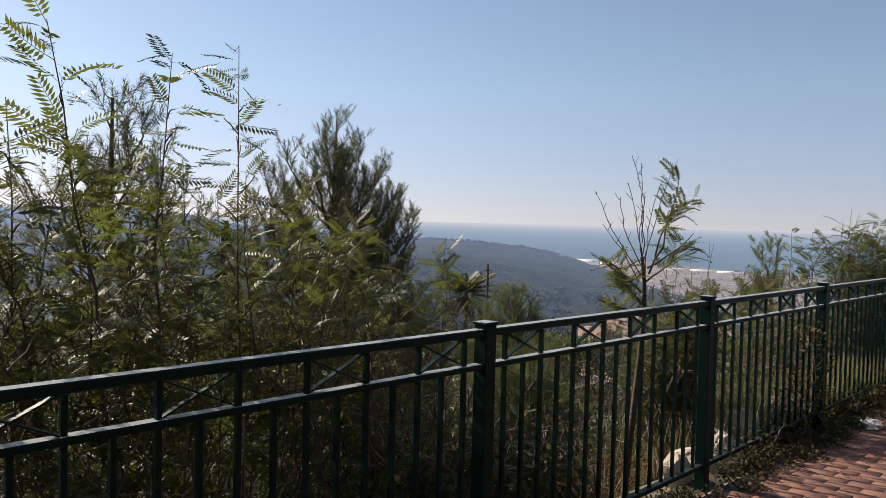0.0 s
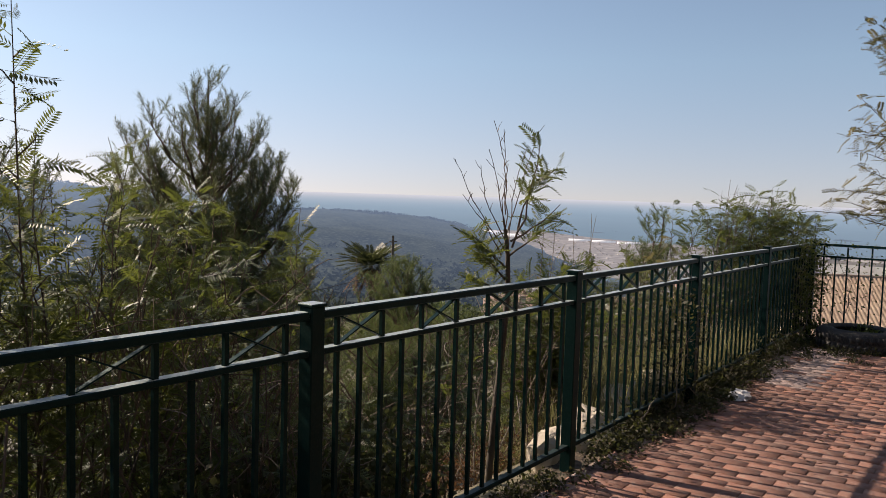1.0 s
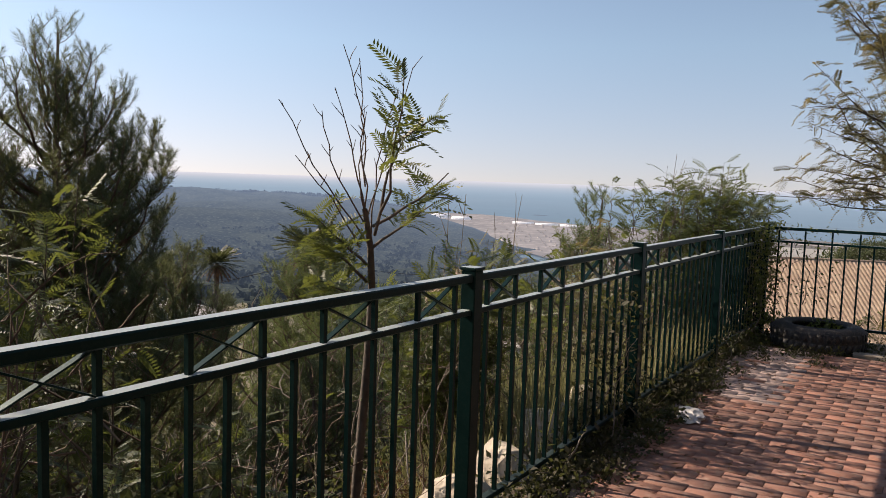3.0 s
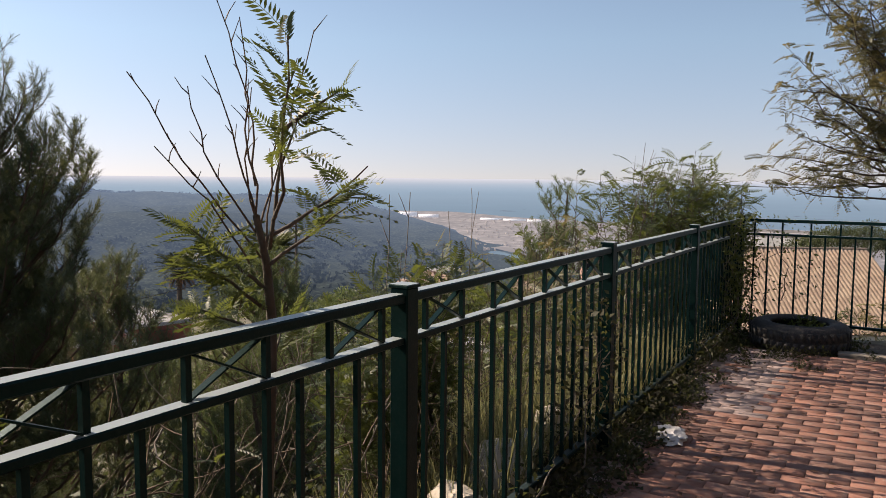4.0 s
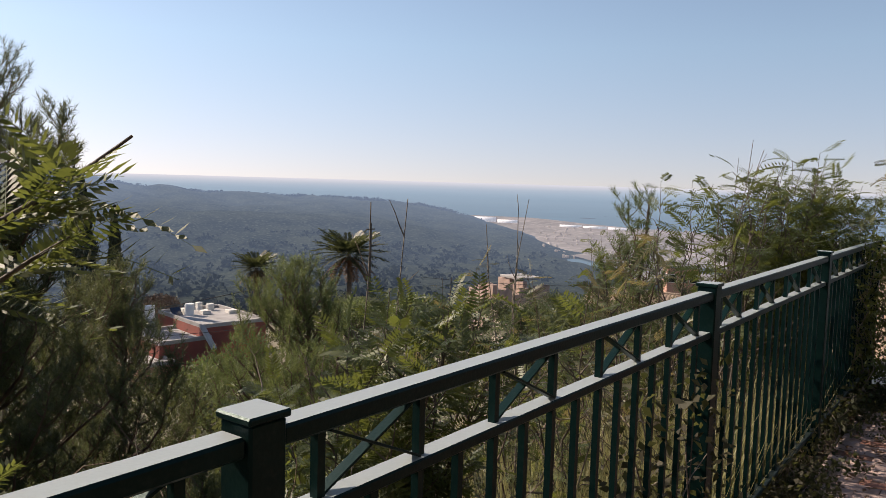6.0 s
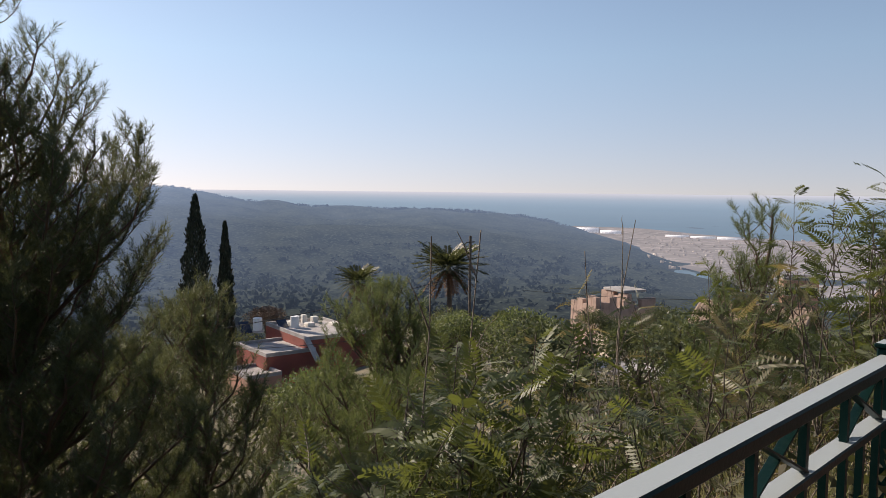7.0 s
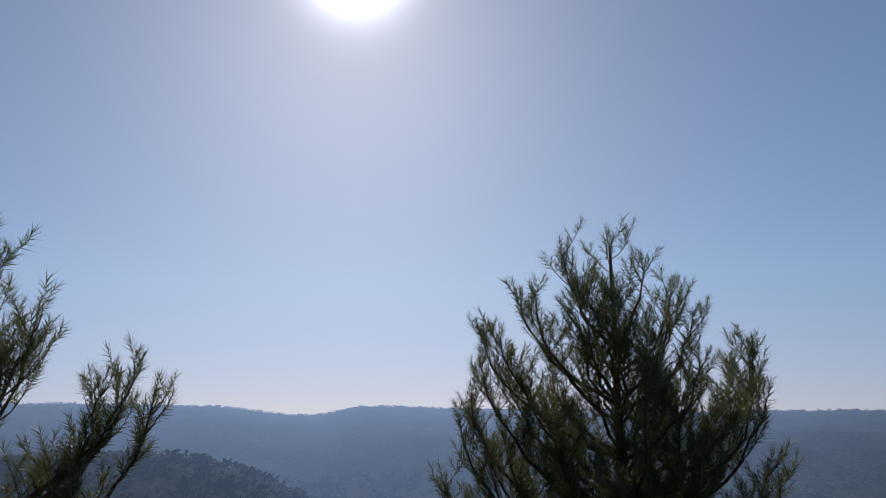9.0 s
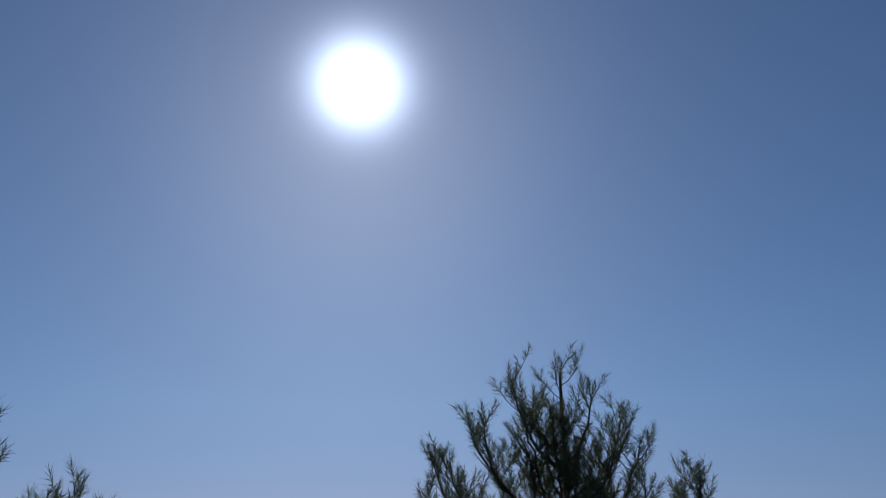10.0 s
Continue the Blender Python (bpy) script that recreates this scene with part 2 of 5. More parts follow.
def pinnate(pairs=13, length=0.26, leaflet=0.05, width=0.011, droop=0.10, seed=0):
    """A feathery leaf along +x: a thin rib and pairs of narrow leaflets."""
    rng = np.random.default_rng(seed)
    v, f = [], []
    t = np.linspace(0.0, 1.0, 6)
    rib = np.stack([length * t, 0 * t, -droop * length / 0.26 * t ** 2], -1)
    for k in range(5):
        w = 0.0022 * (1 - 0.6 * t[k])
        n = len(v)
        v += [rib[k] + (0, w, 0), rib[k] - (0, w, 0), rib[k + 1] - (0, w * 0.8, 0), rib[k + 1] + (0, w * 0.8, 0)]
        f.append((n, n + 1, n + 2, n + 3))
    for k in range(pairs):
        u = 0.16 + 0.84 * (k + 0.5) / pairs
        p = np.array([length * u, 0, -droop * length / 0.26 * u ** 2])
        ll = leaflet * (1.0 - 0.55 * abs(u - 0.5) ** 1.3 * 1.6) * rng.uniform(0.85, 1.1)
        for s in (-1, 1):
            d = np.array([0.42 + 0.35 * u, s * 0.9, -0.22 + rng.normal(0, 0.12)])
            d /= np.linalg.norm(d)
            side = np.array([0.9, -s * 0.42, 0.1]) * width * 0.5
            n = len(v)
            v += [p, p + d * ll * 0.45 + side, p + d * ll, p + d * ll * 0.45 - side]
            f.append((n, n + 1, n + 2, n + 3))
    return np.array(v), np.array(f)


def tuft(needles=28, length=0.072, reach=0.11, width=0.0045, spread=1.1, seed=0):
    """The end of a pine shoot along +x: thin pointed needles all round, leaning forward."""
    rng = np.random.default_rng(seed)
    v, f = [], []
    for k in range(needles):
        u = reach * (k + rng.random()) / needles
        a = rng.uniform(0, 2 * np.pi)
        o = spread * rng.uniform(0.35, 1.3) * (1.1 - 0.5 * u / reach)
        d = np.array([math.cos(o), math.sin(o) * math.cos(a), math.sin(o) * math.sin(a)])
        side = np.cross(d, rng.normal(0, 1, 3))
        side *= width * 0.5 / (np.linalg.norm(side) + 1e-9)
        p = np.array([u, 0, 0])
        n = len(v)
        v += [p - side, p + side, p + d * length * rng.uniform(0.7, 1.15)]
        f.append((n, n + 1, n + 2))
    return np.array(v), np.array(f)


def bent(a, b, rng, sag=0.1, n=6, lift=0.0):
    """A wandering line from a to b, bowed a little; lift bows it so that it ends steeper."""
    a, b = np.asarray(a, float), np.asarray(b, float)
    t = np.linspace(0, 1, n)[:, None]
    length = np.linalg.norm(b - a)
    off = rng.normal(0, sag * length, (1, 3)) * np.sin(np.pi * t) + rng.normal(0, sag * length * 0.25, (n, 3)) * np.sin(np.pi * t)
    p = a + (b - a) * t + off
    p[:, 2] -= lift * length * (np.sin(np.pi * t[:, 0]))
    return p


FRONDS = [pinnate(10, 0.23, 0.066, 0.0150, d, k) for k, d in enumerate((0.06, 0.14, 0.24, 0.0))]
FRONDS_BROAD = [pinnate(9, 0.25, 0.062, 0.022, d, 14 + k) for k, d in enumerate((0.06, 0.14, 0.22))]
TUFTS = [tuft(seed=k) for k in range(4)]


# ---- the lie of the land ----
RIDGE_AZ = [-75, -45, -28, -24, -20, -15, -13, -10, -7, -3, 5, 15, 23, 27, 29.5, 32, 36, 40, 47, 52, 55.5, 59, 61.5, 63, 66, 110]
RIDGE_EL = [1.3, 1.3, 1.4, 1.25, 1.15, .5, .5, 1.07, 1.0, .78, .6, .3, .28, .1, -.45, -.85, -1.1, -1.25, -1.32, -1.75, -2.5, -3.6, -4.9, -5.8, -6.6, -6.6]
SEA = -45.0


def fall(d):
    return np.interp(d, [0, 0.35, 1.5, 6, 20, 45, 70, 150, 330], [-0.05, -0.14, -0.9, -3.3, -7.0, -13.0, -19.0, -31.0, -43.0])


def land(x, y):
    """The ground's height: a flat terrace behind the fence, a bank below it, the valley and the hills beyond."""
    x, y = np.asarray(x, float), np.asarray(y, float)
    r = np.hypot(x, y)
    az = np.degrees(np.arctan2(x, y))
    d = np.maximum(y - 0.05, x - 6.1 - 0.12 * np.maximum(0, -y))
    d = np.maximum(d, 0)
    z = fall(np.minimum(np.where(r > 20, np.maximum(d, 0.0), d), 330))
    rim = np.interp(az, [53, 57, 60, 62, 64], [700, 630, 530, 460, 410])
    crest = 1.43 + rim * np.tan(np.radians(np.interp(az, RIDGE_AZ, RIDGE_EL)))
    plain = np.clip((az - 63.0) / 3.0, 0, 1)
    low = z * (1 - plain) + np.maximum(z, SEA + 0.6) * plain
    spur = 1.43 + 310 * np.tan(np.radians(np.interp(az, [-80, -23, -19, -16.4, -13, -8, 2], [-1.6, -2.1, -2.8, -3.9, -6.0, -7.4, -9.0])))
    low = low + np.maximum(0, spur - low) * np.exp(-(((r - 310) / 85) ** 2)) * np.clip((az + 88) / 10, 0, 1) * np.clip((6 - az) / 6, 0, 1)
    fold = 1.43 + 500 * np.tan(np.radians(np.interp(az, [-12, -4, 8, 20, 32, 44, 54, 60], [-4.6, -4.2, -3.6, -3.3, -3.2, -3.6, -4.6, -6.5])))
    low = low + np.maximum(0, fold - low) * np.exp(-(((r - 500) / 75) ** 2)) * np.clip((az + 16) / 8, 0, 1) * np.clip((64 - az) / 8, 0, 1)
    start = np.minimum(330, rim - 140)
    f = np.clip((r - start) / (rim - start), 0, 1)
    f = f * f * (3 - 2 * f)
    seen = np.clip((az + 88) / 10, 0, 1) * np.clip((112 - az) / 10, 0, 1)
    far = low + (crest - low) * f * seen * (1 - plain) + (SEA + 0.6 - low) * plain * f
    back = np.clip((r - rim - 20) / 160, 0, 1)
    far = far + (SEA - 2.0 - far) * back * np.clip((az - 8) / 14, 0, 1)
    behind = np.clip((-y - 2) / 10, 0, 1) * (d <= 0)
    return np.where(behind > 0, np.minimum(far, -0.05), far)


# ---- ground, far hills, sea ----
def terrain(name, r_list, mat, rough):
    az = np.radians(np.arange(0, 360, 0.75))
    r = np.asarray(r_list, float)
    R, A = np.meshgrid(r, az, indexing="ij")
    x, y = R * np.sin(A), R * np.cos(A)
    z = land(x, y)
    lump = np.array([noise.noise(Vector((a / rough, b / rough, 3.1))) + 0.5 * noise.noise(Vector((a / rough * 3.1, b / rough * 3.1, 7.7))) for a, b in zip(x.ravel(), y.ravel())]).reshape(x.shape)
    amp = np.where(z > -0.06, 0.0, np.minimum(0.012 * R + 0.03, 4.0))
    z = z + lump * amp
    n, k = R.shape
    i, j = np.meshgrid(np.arange(n - 1), np.arange(k), indexing="ij")
    q = np.stack([i * k + j, (i + 1) * k + j, (i + 1) * k + (j + 1) % k, i * k + (j + 1) % k], -1).reshape(-1, 4)
    return part(name, mesh_from(name, np.stack([x, y, z], -1).reshape(-1, 3), q[:, ::-1]), mat, smooth=True)


M_GROUND = material("hillside_soil", (0.145, 0.12, 0.078), 0.95, (0.085, 0.08, 0.045), 0.9, bump=0.8, bump_scale=8, fine=(0.18, 0.15, 0.10))


def hazed_material(name, a, b, glow, strength, scale, speckle=1.7):
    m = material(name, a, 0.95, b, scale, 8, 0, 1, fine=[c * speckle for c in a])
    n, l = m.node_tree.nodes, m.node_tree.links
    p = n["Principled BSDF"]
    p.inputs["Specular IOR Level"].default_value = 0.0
    # haze painted on as emission; the surface itself is no light source
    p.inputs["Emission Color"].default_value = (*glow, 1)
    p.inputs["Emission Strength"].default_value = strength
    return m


def haze_glow(m, stops, toward=None, haze_tint=None):
    """Paints the air between the eye and a far backdrop as a glow that grows with the distance, and towards the sun.
    stops: (distance, strength).
    """
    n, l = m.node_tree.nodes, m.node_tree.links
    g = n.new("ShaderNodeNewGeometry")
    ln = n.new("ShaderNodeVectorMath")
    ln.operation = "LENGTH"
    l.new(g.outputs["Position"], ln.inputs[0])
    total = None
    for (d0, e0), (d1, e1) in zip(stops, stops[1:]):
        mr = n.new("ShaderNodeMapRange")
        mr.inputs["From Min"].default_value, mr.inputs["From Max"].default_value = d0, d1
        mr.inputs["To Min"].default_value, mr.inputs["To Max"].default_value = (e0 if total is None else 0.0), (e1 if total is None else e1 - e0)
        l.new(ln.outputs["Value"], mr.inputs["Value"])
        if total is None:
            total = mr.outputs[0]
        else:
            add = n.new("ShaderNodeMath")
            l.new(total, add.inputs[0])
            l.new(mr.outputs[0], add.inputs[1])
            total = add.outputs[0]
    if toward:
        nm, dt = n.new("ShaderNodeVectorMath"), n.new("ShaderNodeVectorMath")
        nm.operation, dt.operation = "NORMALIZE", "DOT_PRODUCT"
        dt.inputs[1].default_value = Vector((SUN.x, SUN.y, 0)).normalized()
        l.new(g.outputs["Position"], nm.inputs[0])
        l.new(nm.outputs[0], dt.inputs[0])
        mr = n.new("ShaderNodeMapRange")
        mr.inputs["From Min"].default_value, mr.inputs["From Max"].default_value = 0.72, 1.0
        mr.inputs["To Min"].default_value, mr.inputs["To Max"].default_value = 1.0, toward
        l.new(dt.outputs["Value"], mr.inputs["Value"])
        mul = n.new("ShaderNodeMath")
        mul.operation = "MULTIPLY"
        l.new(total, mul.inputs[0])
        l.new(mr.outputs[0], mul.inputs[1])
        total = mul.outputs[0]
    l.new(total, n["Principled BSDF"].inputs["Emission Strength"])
    # painted haze also shifts the glow's colour towards the far end
    if haze_tint:
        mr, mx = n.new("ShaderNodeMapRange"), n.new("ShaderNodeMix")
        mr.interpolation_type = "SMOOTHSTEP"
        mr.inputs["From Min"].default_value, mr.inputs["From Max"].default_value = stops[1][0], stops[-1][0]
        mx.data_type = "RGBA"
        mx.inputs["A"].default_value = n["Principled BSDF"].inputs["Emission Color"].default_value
        mx.inputs["B"].default_value = (*haze_tint, 1)
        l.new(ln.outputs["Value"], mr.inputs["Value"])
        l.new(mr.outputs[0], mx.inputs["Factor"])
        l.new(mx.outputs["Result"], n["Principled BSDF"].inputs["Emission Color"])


# the hills' blue haze is put into their emission
M_HILL = hazed_material("hazed_scrub", (0.034, 0.040, 0.030), (0.012, 0.017, 0.016), (0.29, 0.42, 0.66), 0.16, 0.06)
haze_glow(M_HILL, [(170, 0.03), (330, 0.11), (500, 0.19), (600, 0.26), (720, 0.33)], 2.8)
# sea haze painted as glow, stronger and rosier towards the horizon
M_SEA = hazed_material("sea", (0.07, 0.12, 0.17), (0.08, 0.13, 0.18), (0.34, 0.46, 0.60), 0.55, 0.0015, 1.1)
haze_glow(M_SEA, [(800, 0.20), (2000, 0.34), (3600, 0.54), (4900, 0.75)], haze_tint=(0.52, 0.51, 0.56))
near_r = [0.01, 0.5, 1.0, 1.5, *np.arange(1.8, 9, 0.25), *np.geomspace(9.5, 175, 34)]
ground = tagged(terrain("ground", near_r, M_GROUND, 9.0), "scrubby brown hillside soil falling away below the terrace", "ground", kind="structure")
hills = tagged(terrain("backdrop", np.geomspace(165, 1300, 60), M_HILL, 45.0), "wooded hills across the valley, blue haze painted in as glow", "hills", kind="structure")
# the sea sheet, its far rim bent up to the skyline under painted haze
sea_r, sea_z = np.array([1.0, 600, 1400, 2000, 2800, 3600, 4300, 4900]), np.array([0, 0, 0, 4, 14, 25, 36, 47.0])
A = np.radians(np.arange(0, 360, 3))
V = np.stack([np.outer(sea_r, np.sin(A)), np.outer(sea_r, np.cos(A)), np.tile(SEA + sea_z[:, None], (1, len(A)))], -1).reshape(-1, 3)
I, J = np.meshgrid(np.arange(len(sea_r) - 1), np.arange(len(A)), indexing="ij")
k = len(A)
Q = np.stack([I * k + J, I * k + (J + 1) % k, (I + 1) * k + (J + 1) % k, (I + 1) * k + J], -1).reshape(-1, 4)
sea = tagged(part("water", mesh_from("water", V, Q[:, ::-1]), M_SEA, smooth=True), "blue sea fading into the sky by painted haze", "sea", kind="structure")

# ---- fence ----
PANEL = 2.0
Z_TOP, Z_MID, Z_LOW = 1.085, 0.945, 0.10


def fence_post(parent, x, y):
    bm = boxed(-0.033, 0.033, -0.033, 0.033, -0.55, 1.10, bevel=0.004)
    post = part("post", bm, M_FENCE, parent, at=pose(x, y, 0))
    bm = boxed(-0.038, 0.038, -0.038, 0.038, 1.10, 1.112, bevel=0.003)
    part("cap", bm, M_FENCE, post)
    return post


def bar(parent, name, a, b, w, h, mat=None):
    """A flat bar from a to b; w across, h high."""
    a, b = Vector(a), Vector(b)
    ln = (b - a).length
    bm = boxed(-ln / 2, ln / 2, -w / 2, w / 2, -h / 2, h / 2, bevel=min(w, h) * 0.15)
    d = (b - a).normalized()
    y = Vector((0, 0, 1)).cross(d) if abs(d.z) < 0.95 else Vector((0, 1, 0))
    y.normalize()
    z = d.cross(y)
    m = Matrix((d, y, z)).transposed().to_4x4()
    m.translation = (a + b) / 2
    return part(name, bm, mat or M_FENCE, parent, at=m)


def fence_panel(parent, length, braces=True):
    """Rails, pickets and braces of one panel that runs along +x from a post at 0."""
    a, b = 0.033, length - 0.033
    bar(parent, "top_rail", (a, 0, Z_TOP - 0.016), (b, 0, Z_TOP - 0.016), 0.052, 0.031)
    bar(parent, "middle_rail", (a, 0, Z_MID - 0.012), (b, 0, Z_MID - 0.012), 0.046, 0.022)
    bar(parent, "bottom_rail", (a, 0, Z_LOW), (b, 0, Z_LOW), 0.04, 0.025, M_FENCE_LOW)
    n = int(round(length / 0.125))
    tall = mesh_of_box("picket", 0.0082, 0.0082, Z_LOW, Z_TOP - 0.034)
    low = mesh_of_box("picket", 0.0082, 0.0082, Z_LOW, Z_MID - 0.02)
    for k in range(1, n):
        part("picket", tall if k % 2 else low, M_FENCE, parent, at=pose(k * length / n, 0, 0))
    if braces:
        for k in range(4):
            x0 = 0.125 + 0.5 * k
            za, zb = Z_MID + 0.002, Z_TOP - 0.035
            bar(parent, "brace", (x0 + 0.012, 0.006, za), (x0 + 0.238, 0.006, zb), 0.022, 0.005)
            bar(parent, "brace", (x0 + 0.012, -0.006, zb), (x0 + 0.238, -0.006, za), 0.022, 0.005)


BOXES = {}


def mesh_of_box(name, hx, hy, z0, z1):
    key = (name, hx, hy, z0, z1)
    if key not in BOXES:
        me = bpy.data.meshes.new(name)
        bm = boxed(-hx, hx, -hy, hy, z0, z1)
        bm.to_mesh(me)
        bm.free()
        BOXES[key] = me
    return BOXES[key]


def fence_section(x, y, turn, braces, label):
    top = new("fence")
    fence_post(top, 0, 0)
    fence_panel(top, PANEL, braces)
    top.matrix_basis = pose(x, y, 0, 0, 0, turn)
    return tagged(top, label, "fence", "fence panels along the terrace edge")


long_fence = fence_section(-8, 0, 0, True, "dark green painted steel fence panel with crossed braces")
for k in range(1, 7):
    copy_thing(long_fence, pose(-8 + 2 * k, 0, 0))
side_fence = fence_section(6, 0, -90, False, "dark green painted steel fence panel with plain pickets")
copy_thing(side_fence, pose(6, -2, 0, 0, 0, -90))
copy_thing(side_fence, pose(6, -4, 0, 0, 0, -90))

# ---- paved terrace ----
bm = boxed(-11, 6.05, -9, 0.12, -0.30, -0.048)
tagged(part("terrace_bed", bm, M_SOIL), "dark soil bed under and beside the red paving", "ground", kind="structure")
PAVE_Y, PAVE_X1 = -0.10, 5.05
bm = boxed(-10.5, PAVE_X1 - 0.003, -8.5, PAVE_Y - 0.004, -0.047, -0.012)
paving = tagged(part("pavement", bm, M_SAND), "red brick paving in running bond with sandy joints", "paving", kind="structure")


# ---- plants ----
def shoots_along(path, rng, step, spread, up, start=0.25):
    """Places and directions of side shoots along a branch."""
    path = np.asarray(path)
    seg = np.linalg.norm(np.diff(path, axis=0), axis=1)
    total = seg.sum()
    n = max(2, int(total * (1 - start) / step))
    u = start + (1 - start) * (np.arange(n) + rng.random(n)) / n
    cum = np.r_[0, np.cumsum(seg)] / total
    p = np.stack([np.interp(u, cum, path[:, k]) for k in range(3)], -1)
    tang = path[-1] - path[-2]
    tang = tang / np.linalg.norm(tang)
    a = rng.uniform(0, 2 * np.pi, n)
    out = np.stack([np.cos(a), np.sin(a), 0 * a], -1)
    d = out * spread + tang * 0.5 + np.array((0, 0, up))
    return p, d / np.linalg.norm(d, axis=1)[:, None], u


def pine(base, tips, seed, label, trunk_r=0.09, needle=None, side=0.40):
    """A pine: trunk, limbs that leave it sideways and turn up to each tip, side branches, needle shoots."""
    rng = np.random.default_rng(seed)
    base = np.array(base, float)
    tips = np.array(tips, float)
    top = tips[np.argmax(tips[:, 2])]
    wood, crown = Soup(), Soup()
    trunk = bent(base, top, rng, 0.012, 16)
    wood.tube(trunk, trunk_r, 0.010, 8)
    ends, dirs = [], []
    for tip in tips:
        reach = np.hypot(*(tip[:2] - np.array([np.interp(tip[2], trunk[:, 2], trunk[:, k]) for k in (0, 1)])))
        z = np.clip(tip[2] - (0.55 + 0.25 * rng.random()) * reach - 0.35, base[2] + 0.15, top[2] - 0.25)
        root = np.array([*[np.interp(z, trunk[:, 2], trunk[:, k]) for k in (0, 1)], z])
        t = np.linspace(0, 1, 9)[:, None]
        elbow = np.array([*(root[:2] + (tip[:2] - root[:2]) * rng.uniform(0.80, 1.05)), root[2] + (tip[2] - root[2]) * rng.uniform(0.30, 0.48)])
        limb = root * (1 - t) ** 2 + elbow * 2 * t * (1 - t) + tip * t ** 2
        limb[1:-1] += rng.normal(0, 0.012, (7, 3))
        wood.tube(limb, min(0.022, 0.008 + 0.011 * np.linalg.norm(tip - root)), 0.004, 5)
        p, d, uu = shoots_along(limb, rng, 0.062, 1.05, 0.70, 0.24)
        ln = side * (0.42 + 0.65 * (1 - uu)) * rng.uniform(0.5, 1.15, len(p))
        for a, b, w in zip(p, d, ln):
            twig = bent(a, a + b * w, rng, 0.05, 4, lift=0.12)
            wood.tube(twig, 0.0055, 0.0025, 3)
            q, e, _ = shoots_along(twig, rng, 0.036, 0.75, 0.75, 0.32)
            ends += [q, twig[-1:]]
            dirs += [e, twig[-1:] - twig[-2:-1] + (0, 0, 0.03)]
        q, e, _ = shoots_along(limb, rng, 0.035, 0.35, 0.6, 0.72)
        ends += [q, limb[-1:]]
        dirs += [e, limb[-1:] - limb[-2:-1]]
    ends, dirs = np.concatenate(ends), np.concatenate(dirs)
    pick = rng.integers(0, len(TUFTS), len(ends))
    for k, tf in enumerate(TUFTS):
        w = pick == k
        crown.scatter(tf, frames(ends[w], dirs[w], rng, rng.uniform(0.65, 1.2, w.sum()), 0.6))
    tree = new("pine_tree")
    tree.location = base
    off = Matrix.Translation(-Vector(base))
    part("trunk", wood.mesh("trunk"), M_PINE_BARK, tree, at=off)
    part("crown", crown.mesh("crown"), needle or M_NEEDLE, tree, at=off)
    return tagged(tree, label, "pine tree", "pines on the bank")


def z_land(x, y):
    return float(land(x, y))


def ring_tips(cx, cy, z_top, radius, depth, n, seed):
    """Limb tips over a rounded cone."""
    rng = np.random.default_rng(seed)
    out = []
    for k in range(n):
        u = (k + 0.5) / n
        r = radius * u ** 0.6 * rng.uniform(0.75, 1.1)
        a = k * 2.399 + rng.normal(0, 0.3)
        out.append((cx + r * math.cos(a), cy + r * math.sin(a), z_top - depth * u ** 1.15 + rng.normal(0, 0.08)))
    return out


big_tips = [(1.17, 5.3, 2.72), (1.57, 5.6, 2.83), (1.77, 5.4, 2.64), (2.04, 5.7, 2.48), (2.11, 5.4, 2.22), (0.86, 5.6, 2.42), (0.95, 5.2, 2.33), (0.69, 5.4, 2.12), (0.53, 5.6, 2.18), (0.36, 5.5, 1.55), (0.56, 5.2, 1.84),
            (2.55, 5.5, 2.0), (2.5, 5.8, 1.94), (2.55, 5.3, 1.63), (2.08, 5.2, 1.95), (2.7, 5.6, 1.07), (0.25, 5.4, 1.09), (0.15, 5.6, 0.73), (3.0, 5.5, 0.66), (1.26, 5.1, 2.37), (1.53, 5.0, 2.12), (1.35, 5.5, 2.55), (1.9, 5.2, 2.3)]
big_tips = [(x, y, z - 0.10) for x, y, z in big_tips]
big_tips += ring_tips(1.5, 5.5, 2.3, 1.0, 1.4, 26, 5) + ring_tips(1.6, 5.4, 0.75, 1.8, 2.6, 56, 25) + ring_tips(1.6, 5.4, 1.15, 1.5, 1.2, 34, 24) + [(1.5 + 1.05 * math.cos(k * 2.4), 5.5 + 0.9 * math.sin(k * 2.4), 1.85 - 0.06 * k) for k in range(16)]
pine((1.55, 5.5, z_land(1.55, 5.5) - 0.1), big_tips, 11, "tall dark green pine with several upright leaders", 0.10)
pine((-2.0, 3.7, z_land(-2.0, 3.7) - 0.1), [(-1.39, 3.92, 1.68), (-1.22, 3.8, 1.55), (-1.55, 3.85, 1.6), (-1.9, 3.3, 2.2), (-2.1, 3.4, 2.32), (-1.75, 3.5, 1.95)] + ring_tips(-2.1, 3.6, 2.0, 1.0, 2.0, 26, 6) + ring_tips(-2.0, 3.6, 0.4, 1.4, 1.8, 24, 26), 12, "dark green pine with slender upright shoots", 0.08)
pine((5.6, 6.0, z_land(5.6, 6.0) - 0.1), ring_tips(5.6, 6.0, 0.42, 1.6, 3.2, 84, 7), 13, "pale green bushy young pine", 0.07, needle=M_NEEDLE_PALE)
pine((3.4, 6.3, z_land(3.4, 6.3) - 0.1), ring_tips(3.4, 6.3, 0.45, 1.25, 3.0, 70, 8), 14, "olive green young pine", 0.06)
pine((-0.15, 5.9, z_land(-0.15, 5.9) - 0.1), ring_tips(-0.15, 5.9, 0.3, 1.2, 2.6, 70, 9), 15, "olive green young pine", 0.05)
